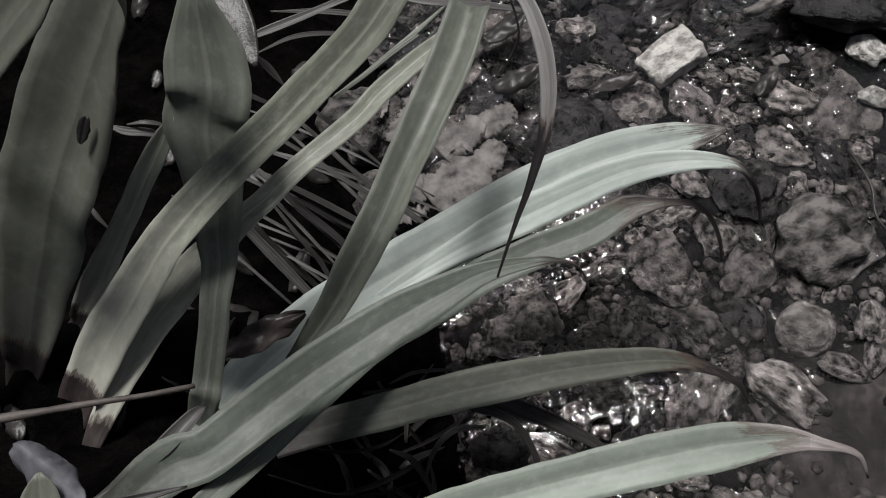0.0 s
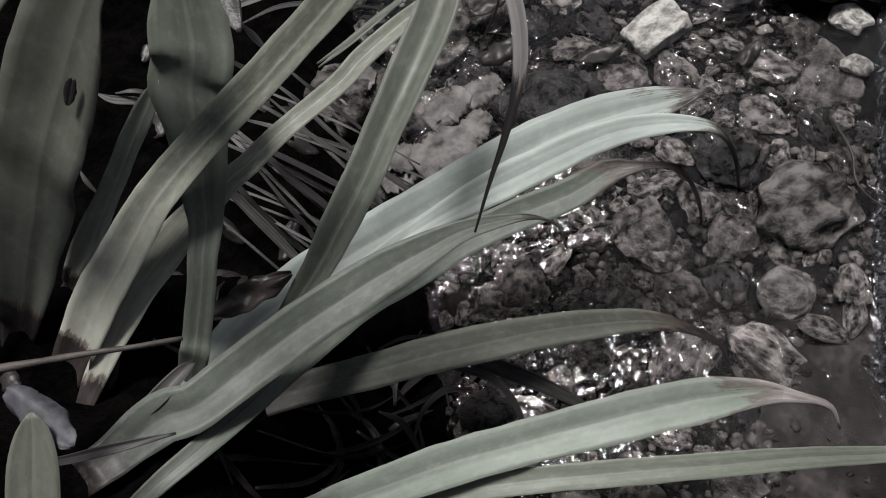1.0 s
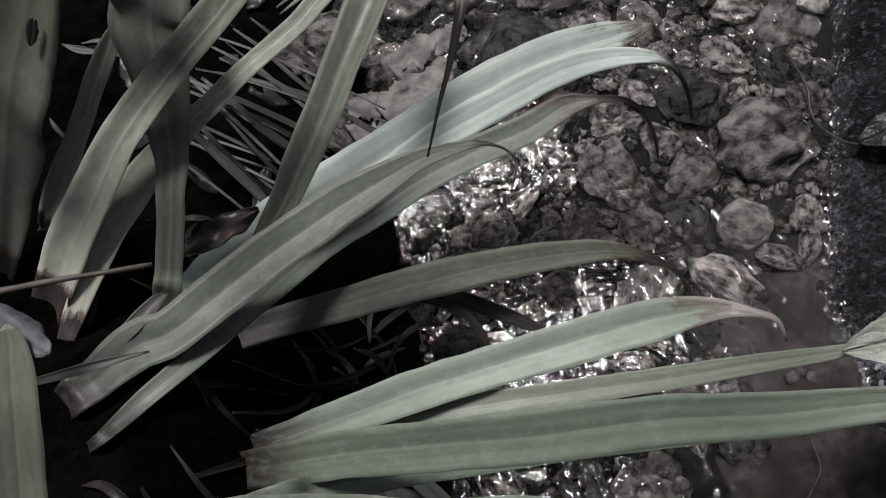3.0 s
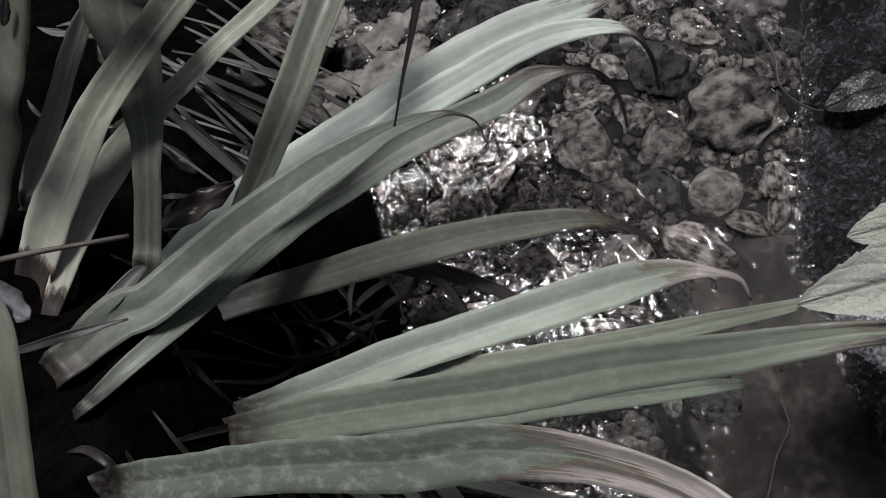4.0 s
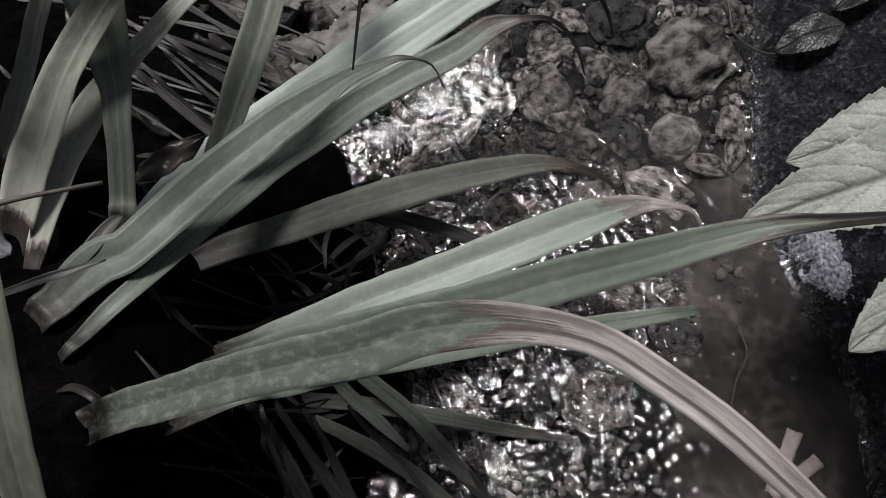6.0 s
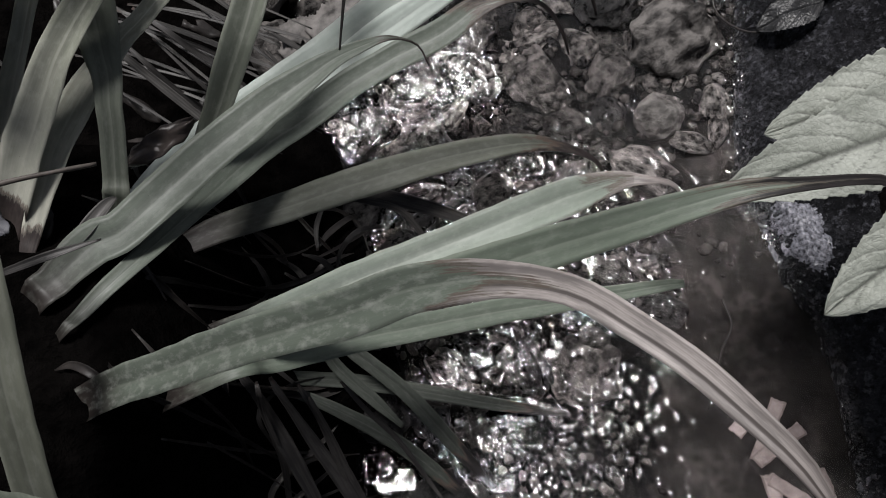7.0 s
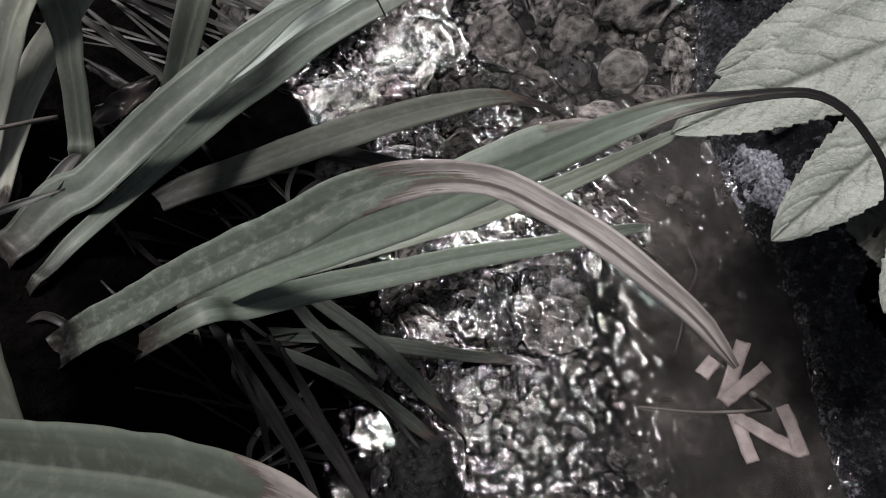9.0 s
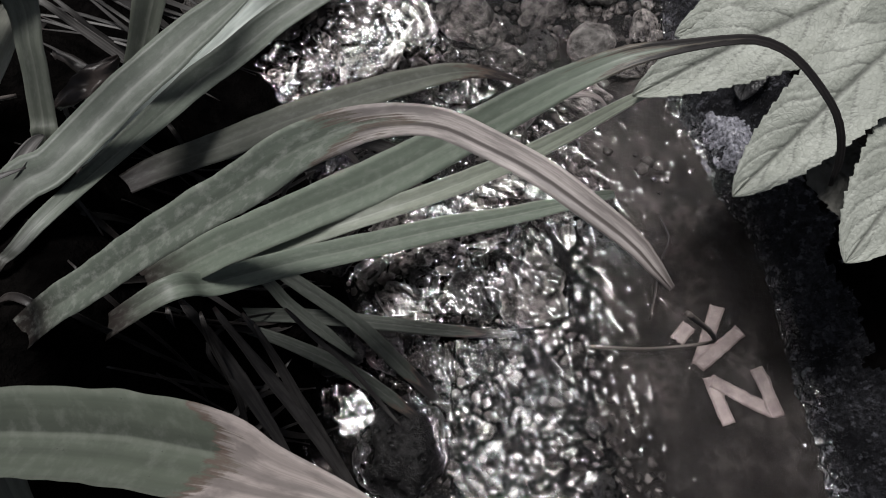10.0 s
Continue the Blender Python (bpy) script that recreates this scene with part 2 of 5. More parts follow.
def concrete_material():
    m, nt, b = material("rough_wet_concrete", 0.3, 0.4)
    ob = coords(nt, "Object")
    n1 = noise_tex(nt, ob, 16.0, 6.0, 0.65)
    n2 = noise_tex(nt, ob, 210.0, 5.0, 0.75)
    n3 = noise_tex(nt, ob, 130.0, 5.0, 0.7)
    col = ramp(nt, n1, [(0.36, (0.010, 0.010, 0.0115)), (0.52, (0.05, 0.05, 0.056)), (0.66, (0.11, 0.11, 0.123))])
    col = mix(nt, ramp(nt, n2, [(0.40, (0.95, 0.95, 0.95)), (0.62, (0, 0, 0))]), col, (0.012, 0.012, 0.013))
    col = mix(nt, ramp(nt, n3, [(0.57, (0, 0, 0)), (0.66, (0.7, 0.7, 0.7))]), col, (0.20, 0.20, 0.23))
    nt.links.new(col, b.inputs["Base Color"])
    nt.links.new(ramp(nt, n3, [(0.38, (0.08, 0.08, 0.08)), (0.62, (0.34, 0.34, 0.34))]), b.inputs["Roughness"])
    bump(nt, b, math_node(nt, "ADD", n2, math_node(nt, "MULTIPLY", n3, 1.5)), 1.0, 0.012)
    return m


def water_material():
    m, nt, b = material("clear_stream_water", 0.03, 0.5)
    b.inputs["Transmission Weight"].default_value = 1.0
    b.inputs["IOR"].default_value = 1.33
    b.inputs["Base Color"].default_value = (0.955, 0.92, 0.945, 1)
    ob = coords(nt, "Object")
    n1 = noise_tex(nt, ob, 1.0, 3.0, 0.6, (200.0, 110.0, 110.0))
    bump(nt, b, n1, 0.07, 0.0010)
    return m


def silt_material():
    m, nt, b = material("brown_channel_silt", 0.7, 0.05)
    ob = coords(nt, "Object")
    n1 = noise_tex(nt, ob, 22.0, 6.0, 0.62)
    n2 = noise_tex(nt, ob, 110.0, 4.0, 0.6)
    col = ramp(nt, n1, [(0.34, (0.006, 0.0053, 0.005)), (0.5, (0.015, 0.0134, 0.0126)), (0.68, (0.046, 0.041, 0.0387))])
    col = mix(nt, ramp(nt, n2, [(0.42, (0.6, 0.6, 0.6)), (0.56, (0, 0, 0))]), col, (0.008, 0.007, 0.0066))
    nt.links.new(col, b.inputs["Base Color"])
    bump(nt, b, math_node(nt, "ADD", n1, math_node(nt, "MULTIPLY", n2, 0.5)), 0.5, 0.003)
    return m


SILT = silt_material()
GROUND, SHADED_SOIL, CONCRETE, WATER = ground_material(), soil_material(), concrete_material(), water_material()


def plain_mottled(name, low, high, scale, rough=0.6, depth=0.002):
    m, nt, b = material(name, rough, 0.3)
    ob = coords(nt, "Object")
    n1 = noise_tex(nt, ob, scale, 5.0, 0.6)
    nt.links.new(ramp(nt, n1, [(0.3, low), (0.7, high)]), b.inputs["Base Color"])
    bump(nt, b, n1, 0.5, depth)
    return m


PAINT = plain_mottled("faded_pink_paint", (0.10, 0.081, 0.076), (0.20, 0.166, 0.157), 75.0, 0.6, 0.0005)
TWIG = plain_mottled("dry_brown_stem", (0.045, 0.038, 0.034), (0.105, 0.09, 0.08), 90.0)
LITTER = plain_mottled("dead_leaf_tan", (0.025, 0.0225, 0.021), (0.21, 0.195, 0.184), 60.0, 0.6)
LITTER_DARK = plain_mottled("dead_leaf_dark", (0.009, 0.008, 0.0072), (0.038, 0.033, 0.031), 70.0, 0.4)
SHINY = plain_mottled("wet_brown_leaf", (0.028, 0.022, 0.02), (0.085, 0.07, 0.063), 45.0, 0.25)
WETLEAF = plain_mottled("dark_wet_leaf", (0.008, 0.008, 0.0083), (0.032, 0.032, 0.0335), 80.0, 0.35)
# sky sheen on wet concrete, as a pale bluish colour
PALE_SHEEN = plain_mottled("pale_bluish_sheen", (0.01, 0.01, 0.012), (0.27, 0.27, 0.305), 300.0, 0.2)
DULL = plain_mottled("withered_grey_leaf", (0.045, 0.044, 0.039), (0.15, 0.148, 0.132), 60.0, 0.5)
CURL = plain_mottled("pale_curled_leaf", (0.008, 0.008, 0.0095), (0.12, 0.119, 0.132), 62.0, 0.6)


def broad_material():
    m, nt, b = material("toothed_leaf_pale_green", 0.55, 0.3)
    ob = coords(nt, "Object")
    n1 = noise_tex(nt, ob, 35.0, 4.0, 0.6)
    n2 = noise_tex(nt, ob, 420.0, 3.0, 0.6)
    warp = nt.nodes.new("ShaderNodeVectorMath")
    warp.operation = "ADD"
    nt.links.new(ob, warp.inputs[0])
    nt.links.new(math_node(nt, "MULTIPLY", n1, 0.01), warp.inputs[1])
    cell = nd(nt, "ShaderNodeTexVoronoi", Scale=340.0)
    cell.feature = "DISTANCE_TO_EDGE"
    nt.links.new(warp.outputs[0], cell.inputs["Vector"])
    net = ramp(nt, cell.outputs["Distance"], [(0.0, (1, 1, 1)), (0.10, (0.55, 0.55, 0.55)), (0.26, (0, 0, 0))])
    vein = nt.nodes.new("ShaderNodeAttribute")
    vein.attribute_name = "vein"
    col = ramp(nt, n1, [(0.3, (0.20, 0.214, 0.184)), (0.7, (0.325, 0.34, 0.302))])
    col = mix(nt, math_node(nt, "MULTIPLY", net, 0.2), col, (0.105, 0.11, 0.095))
    col = mix(nt, ramp(nt, n2, [(0.45, (0, 0, 0)), (0.7, (0.2, 0.2, 0.2))]), col, (0.14, 0.145, 0.125))
    col = mix(nt, ramp(nt, vein.outputs["Fac"], [(0.3, (0, 0, 0)), (0.85, (0.8, 0.8, 0.8))]), col, (0.085, 0.088, 0.078))
    nt.links.new(col, b.inputs["Base Color"])
    bump(nt, b, math_node(nt, "SUBTRACT", math_node(nt, "MULTIPLY", n2, 0.4), math_node(nt, "MULTIPLY", net, 0.5)), 0.45, 0.0006)
    return m


BROAD = broad_material()


# ---- mesh helpers ----
def mesh_object(name, bm, mat, parent=None, label="", smooth=True):
    me = bpy.data.meshes.new(name)
    bm.to_mesh(me)
    bm.free()
    me.materials.append(mat)
    if smooth:
        me.polygons.foreach_set("use_smooth", [True] * len(me.polygons))
    ob = new(name, me)
    if parent:
        ob.parent = parent
    if label:
        tagged(ob, label)
    return ob


def spline(points, n):
    """n points evenly along a smooth curve through the rows of points (any number of columns; length from the first three)."""
    p = np.array(points, float)
    q = np.vstack([2 * p[0] - p[1], p, 2 * p[-1] - p[-2]])
    out = []
    for k in range(len(p) - 1):
        a, b, c, d = q[k:k + 4]
        for s in np.linspace(0, 1, 16, endpoint=False):
            out.append(0.5 * (2 * b + (c - a) * s + (2 * a - 5 * b + 4 * c - d) * s * s + (3 * b - a - 3 * c + d) * s ** 3))
    out.append(p[-1])
    out = np.array(out)
    run = np.r_[0, np.cumsum(np.linalg.norm(np.diff(out[:, :3], axis=0), axis=1))]
    u = np.linspace(0, run[-1], n)
    return np.array([np.interp(u, run, out[:, k]) for k in range(p.shape[1])]).T, u


def ribbon(rows, run, hint, twist, fold, dry, foot, flutter, thick, first, last, ring=8):
    """A closed strap of leaf tissue, from ring first to ring last of the whole leaf: a folded cross-section carried along rows of x, y, z, width."""
    bm = bmesh.new()
    uvl = bm.loops.layers.uv.new("UVMap")
    dl = bm.verts.layers.float.new("dry")
    bl = bm.verts.layers.float.new("base")
    n = len(rows)
    pos = rows[:, :3]
    tan = np.gradient(pos, axis=0)
    tan /= np.linalg.norm(tan, axis=1)[:, None]
    h = Vector(hint).normalized()
    top, bot, uvs = [], [], {}
    key = hint[0] * 50 + fold * 9 + run[-1] * 77
    for k in range(first, last + 1):
        T = Vector(tan[k])
        s = k / (n - 1)
        side = Matrix.Rotation(radians(twist[0] + (twist[1] - twist[0]) * s), 3, T) @ T.cross(h).normalized()
        up = side.cross(T).normalized()
        w = max(rows[k, 3], 0.0012) * 0.5
        line_t, line_b = [], []
        for j in range(ring + 1):
            u = j / ring * 2 - 1
            wob = flutter * w * noise.noise(Vector((run[k] * 28, u * 1.3, key))) * abs(u)
            lift = fold * w * (abs(u) ** 1.25 - 0.5) + wob
            edge = w * (1 + 0.06 * noise.noise(Vector((run[k] * 55, u * 3, key + 9))))
            p = Vector(pos[k]) + side * (u * edge) + up * lift
            t = thick * (1.0 - 0.75 * abs(u) ** 2) + 0.00015
            if abs(u) < 0.05:
                t *= 1.8
            a, b = bm.verts.new(p + up * t * 0.5), bm.verts.new(p - up * t * 0.5)
            for v in (a, b):
                v[dl] = dry(s, u)
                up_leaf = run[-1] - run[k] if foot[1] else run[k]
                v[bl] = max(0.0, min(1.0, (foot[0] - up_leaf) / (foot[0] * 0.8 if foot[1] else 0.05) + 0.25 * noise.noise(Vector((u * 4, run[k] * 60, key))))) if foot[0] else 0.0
                uvs[v] = ((u + 1) / 2, run[k] + abs(key) % 7)
            line_t.append(a), line_b.append(b)
        top.append(line_t), bot.append(line_b)
    m = len(top)
    for k in range(m - 1):
        for j in range(ring):
            bm.faces.new((top[k][j], top[k][j + 1], top[k + 1][j + 1], top[k + 1][j]))
            bm.faces.new((bot[k][j], bot[k + 1][j], bot[k + 1][j + 1], bot[k][j + 1]))
        bm.faces.new((top[k][0], top[k + 1][0], bot[k + 1][0], bot[k][0]))
        bm.faces.new((top[k][ring], bot[k][ring], bot[k + 1][ring], top[k + 1][ring]))
    for k in ([0] if first == 0 else []) + ([m - 1] if last == n - 1 else []):
        for j in range(ring):
            bm.faces.new((top[k][j], bot[k][j], bot[k][j + 1], top[k][j + 1]))
    bmesh.ops.recalc_face_normals(bm, faces=bm.faces)
    for f in bm.faces:
        for lp in f.loops:
            lp[uvl].uv = uvs[lp.vert]
    return bm


def strap_leaf(plant, points, hint, fold=0.25, dry_from=2.0, mat=None, twist=(0, 0), base_len=0.12, base_last=False, flutter=0.12, label="", name="leaf", thick=0.0011):
    """One leaf of a clump: the living blade, and its withered end as a part of it."""
    n = 22 if name == "dead_blade" else 84
    rows, run = spline(points, n)

    foot_end = 9.0
    if base_last:   # a brown end at the foot, in place of its fade into shade
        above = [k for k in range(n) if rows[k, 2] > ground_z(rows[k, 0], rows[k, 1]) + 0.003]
        foot_end = above[-1] / (n - 1) if above else 9.0

    def dry(s, u):
        if s > foot_end - 0.022 / run[-1]:
            return min(1.0, (s - foot_end) * run[-1] / 0.022 + 1.0)
        return 0.0 if dry_from > 1 else max(0.0, min(2.0, 0.5 + (s - dry_from + 0.05 * (abs(u) - 0.5)) / 0.16))

    mat = mat or LEAF
    foot = (base_len, base_last)
    if name == "leaf" and not base_last:
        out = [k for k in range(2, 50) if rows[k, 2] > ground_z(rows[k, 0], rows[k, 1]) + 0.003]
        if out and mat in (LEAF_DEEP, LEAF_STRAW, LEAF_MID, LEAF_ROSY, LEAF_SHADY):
            foot = (run[out[0]] + 0.055, False)   # dark brown foot above the soil: sheath colour with shade put in
    cut = int(round((dry_from + 0.02) * (n - 1)))
    if dry_from <= 0 or cut >= n - 2:
        return mesh_object(name, ribbon(rows, run, hint, twist, fold, dry, foot, flutter, thick, 0, n - 1), mat, plant, label)
    blade = mesh_object(name, ribbon(rows, run, hint, twist, fold, dry, foot, flutter, thick, 0, cut), mat, plant, label)
    mesh_object("dry_tip", ribbon(rows, run, hint, twist, fold, dry, foot, flutter, thick, cut, n - 1), mat, blade, "withered brown leaf tip")
    return blade


# ---- ground, bank and water ----
def edge_x(y):
    """The line along which the concrete bank meets the stream."""
    return 0.328 + 0.55 * max(0.0, min(0.9, y - 0.085)) - 0.06 * max(0.0, 0.08 - y) - 0.25 * max(0.0, min(0.5, -0.1 - y)) + 0.006 * noise.noise(Vector((0, y * 22, 3))) + 0.004 * noise.noise(Vector((0, y * 70, 9)))


def soil_rise(x, y):
    """The left bank, on which the clumps grow, climbs from the water's edge."""
    d = (-0.02 + 0.12 * min(0.3, max(0, y - 0.1)) - 0.9 * min(0.1, max(0, 0.03 - y))) - x
    if d <= 0:
        return 0.0
    s = max(0.0, min(1.0, (d - 0.084) / 0.062)) * max(0.0, min(1.0, (0.29 - y) / 0.06))
    added_mound = s * s * (3 - 2 * s) * (0.150 - 0.055 * max(0.0, min(1.0, (y - 0.12) / 0.04)))   # added mound: hides the leaf feet where they fade into shade
    return 0.20 * (1 - math.exp(-d * 5.5)) + added_mound


def ground_z(x, y):
    calm = 1.0 if y > 0.13 else max(0.15, min(1.0, (edge_x(y) - 0.10 - x) / 0.05))
    z = (0.012 * noise.noise(Vector((x * 14, y * 14, 0))) + 0.009 * noise.noise(Vector((x * 42, y * 42, 4))) + 0.004 * noise.noise(Vector((x * 110, y * 110, 6)))) * calm - 0.010
    z += soil_rise(x, y) * (1 + 0.10 * noise.noise(Vector((x * 12, y * 12, 7))) + 0.035 * noise.noise(Vector((x * 60, y * 60, 13))))
    z -= 0.03 * math.exp(-((x + 0.085) / 0.045) ** 2 - ((y + 0.065) / 0.04) ** 2)
    return z


def build_ground():
    bm = bmesh.new()
    xs = list(np.linspace(-60, -1.0, 10)) + list(np.linspace(-0.9, 0.62, 190)) + list(np.linspace(0.7, 60, 10))
    ys = list(np.linspace(-60, -0.75, 10)) + list(np.linspace(-0.7, 1.1, 225)) + list(np.linspace(1.2, 60, 10))
    grid = [[bm.verts.new((x, y, ground_z(x, y))) for x in xs] for y in ys]
    for i in range(len(ys) - 1):
        for j in range(len(xs) - 1):
            f = bm.faces.new((grid[i][j], grid[i][j + 1], grid[i + 1][j + 1], grid[i + 1][j]))
            xm = xs[j] + 0.02 * noise.noise(Vector((xs[j] * 30, ys[i] * 30, 2)))
            channel = ys[i] < 0.15 and xm > edge_x(ys[i]) - 0.13 - 0.05 * max(0.0, min(1.0, -8 * ys[i]))
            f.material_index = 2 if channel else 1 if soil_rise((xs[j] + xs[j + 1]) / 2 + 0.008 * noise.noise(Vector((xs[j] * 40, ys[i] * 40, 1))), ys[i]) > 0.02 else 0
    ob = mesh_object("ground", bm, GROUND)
    ob.data.materials.append(SHADED_SOIL)
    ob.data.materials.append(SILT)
    return tagged(ob, "stony stream bed rising into a soil bank blackened for shade", "ground", kind="structure")


build_ground()


def build_bank():
    """A low concrete bank with a worn, pitted edge."""
    bm = bmesh.new()
    ys = list(np.linspace(-14, -0.5, 16)) + list(np.linspace(-0.47, 0.75, 330)) + list(np.linspace(0.85, 14, 16))
    prof = [(-0.012, -0.05), (-0.004, 0.0), (0.001, 0.006), (0.006, 0.012), (0.011, 0.017)] + [(0.011 + 0.0042 * k, 0.017 + 0.0013 * k) for k in range(1, 56)] + [(0.4, 0.14), (1.0, 0.22), (3.0, 0.3), (14.0, 0.35), (14.1, -0.1)]
    grid = []
    for y in ys:
        e = edge_x(y)
        row = []
        for k, (dx, dz) in enumerate(prof):
            x = e + dx
            rough = 0.007 * noise.noise(Vector((x * 28, y * 28, 2))) + 0.005 * noise.noise(Vector((x * 85, y * 85, 5))) + 0.0025 * noise.noise(Vector((x * 210, y * 210, 8)))
            row.append(bm.verts.new((x + (rough * 0.6 if k < 6 else 0), y, dz + (rough if 0 < k < len(prof) - 1 else 0))))
        grid.append(row)
    for i in range(len(ys) - 1):
        for j in range(len(prof) - 1):
            f = bm.faces.new((grid[i][j], grid[i][j + 1], grid[i + 1][j + 1], grid[i + 1][j]))
            c = grid[i][j].co
            # black faces stand in for the deep shade on the bank downstream
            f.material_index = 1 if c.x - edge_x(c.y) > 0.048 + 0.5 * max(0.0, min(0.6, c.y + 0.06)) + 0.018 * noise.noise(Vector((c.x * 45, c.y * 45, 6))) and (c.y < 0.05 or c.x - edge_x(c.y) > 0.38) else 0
    for row in (grid[0], grid[-1]):
        bm.faces.new(row)
    bmesh.ops.recalc_face_normals(bm, faces=bm.faces)
    ob = mesh_object("concrete_bank", bm, CONCRETE)
    ob.data.materials.append(SHADED_SOIL)
    return tagged(ob, "rough pitted wet concrete bank beside the stream", "bank", kind="structure")


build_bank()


def build_water():
    bm = bmesh.new()
    xs = list(np.linspace(0.0, 1.0, 500))
    ys = list(np.linspace(-13.5, -0.5, 14)) + list(np.linspace(-0.42, 0.82, 980)) + list(np.linspace(1.0, 13.5, 14))
    grid = []
    for y in ys:
        row = []
        for x in xs:
            x2 = -0.14 + x * (edge_x(y) + 0.152)
            z = 0.0055
            lively = 0.6 + 0.5 * noise.noise(Vector((x2 * 9, y * 7, 31))) 
            lively -= 0.2 * math.exp(-((x2 - 0.14) / 0.08) ** 2 - ((y - 0.06) / 0.06) ** 2)
            core = math.exp(-((x2 - 0.035) / 0.055) ** 2 - ((y + 0.11) / 0.07) ** 2)   # the smooth tongue of the spill downstream
            lively = max(0.60, min(1.05, lively)) * (1 - 0.2 * math.exp(-((x2 - 0.08) / 0.09) ** 4 - ((y - 0.25) / 0.09) ** 4)) * (1 - 0.2 * core) * (1 - 0.5 * max(0.0, min(1.0, (x2 - 0.15) / 0.08)) * max(0.0, min(1.0, (0.42 - y) / 0.1))) * (1 - 0.5 * max(0.0, min(1.0, (x2 - 0.15) / 0.06)) * max(0.0, min(1.0, (0.12 - y) / 0.08)))
            lull = math.exp(-((x2 - 0.10) / 0.09) ** 4 - ((y - 0.075) / 0.055) ** 4)
            lively *= 1 - 0.35 * lull
            still = math.exp(-((x2 + 0.082) / 0.040) ** 4 - ((y + 0.056) / 0.032) ** 4)
            lively *= (1 - 0.85 * still) * (1 - 0.55 * math.exp(-((x2 - 0.27) / 0.10) ** 4 - ((y - 0.20) / 0.11) ** 4))
            z += 0.0012 * (1 - 0.4 * still) * min(1.0, lively) * noise.noise(Vector((x2 * 40, y * 25, 11))) + lively * (0.0021 * (0.4 - abs(noise.noise(Vector(((0.93 * x2 + 0.35 * y) * 112, (0.93 * y - 0.35 * x2) * 74, 17))))) + 0.0005 * noise.noise(Vector(((0.93 * x2 + 0.35 * y) * 190, (0.93 * y - 0.35 * x2) * 80, 19))))
            brisk = max(0.0, min(1.0, (x2 - 0.12) / 0.08)) * max(0.0, 2.2 * noise.noise(Vector((x2 * 34, y * 34, 41))))
            calm_side = max(0.0, min(1.0, (x2 - 0.12) / 0.08)) * max(0.0, min(1.0, (0.16 - y) / 0.08))
            z += 0.0006 * (0.6 + 0.4 * lively + 0.15 * calm_side + 0.85 * brisk) * noise.noise(Vector(((0.93 * x2 + 0.35 * y) * 150, (0.93 * y - 0.35 * x2) * 68, 23)))
            # a low riffle where the stream drops towards the near pool
            step = max(0.0, min(1.0, (y - 0.165) / 0.17))
            z += (0.0235 + 0.03 * (x2 - 0.10)) * (0.5 * step + 0.5 * step * step * (3 - 2 * step)) * max(0.0, min(1.0, (0.27 - x2) / 0.11))
            spill = math.exp(-((x2 + 0.082) / 0.036) ** 4 - ((y + 0.060) / 0.024) ** 4)
            z += spill * (0.002 - 0.100 * (x2 + 0.085) - 0.04 * (y + 0.062))
            # a low swell where the stream runs against the downstream floor
            swell = max(0.0, min(1.0, (-0.03 - y) / 0.17))
            z += 0.0135 * swell * max(0.0, min(1.0, (0.22 - x2) / 0.13)) * max(0.0, min(1.0, (x2 + 0.08) / 0.06)) * (1 - still)
            pool = math.exp(-((x2 - 0.27) / 0.10) ** 4 - ((y - 0.20) / 0.11) ** 4)
            # broken, glassy water upstream, and small ripples everywhere
            rush = max(0.0, min(1.0, (y - 0.29) / 0.08))
            z += rush * (0.0022 * (0.4 - abs(noise.noise(Vector((x2 * 55, y * 50, 61))))) + 0.0011 * noise.noise(Vector((x2 * 120, y * 105, 67))))
            z += (0.0003 + 0.0004 * min(1.0, lively) + 0.0005 * brisk + 0.0004 * rush) * (1 - 0.5 * lull) * (1 - 0.85 * still) * (1 - 0.6 * pool) * (0.4 - abs(noise.noise(Vector(((0.93 * x2 + 0.35 * y) * 190, (0.93 * y - 0.35 * x2) * 150, 71)))))
            near_edge = edge_x(y) - x2
            z += 0.0022 * math.exp(-max(0.0, near_edge) / 0.010) * noise.noise(Vector((x2 * 190, y * 150, 77)))
            z += 0.0045 * math.exp(-max(0.0, near_edge) / 0.005) * (1 + 0.8 * noise.noise(Vector((y * 120, 3, 5))))
            row.append(bm.verts.new((x2, y, z)))
        grid.append(row)
    for i in range(len(ys) - 1):
        for j in range(len(xs) - 1):
            a, b, c, d = grid[i][j], grid[i][j + 1], grid[i + 1][j + 1], grid[i + 1][j]
            if (b.co - a.co).length > 1e-6 or (c.co - d.co).length > 1e-6:
                bm.faces.new((a, b, c, d))
    bmesh.ops.remove_doubles(bm, verts=bm.verts, dist=1e-6)
    ob = mesh_object("water", bm, WATER)
    ob.visible_shadow = False
    return tagged(ob, "shallow clear rippling stream water with bright glints", "water", kind="structure")


build_water()

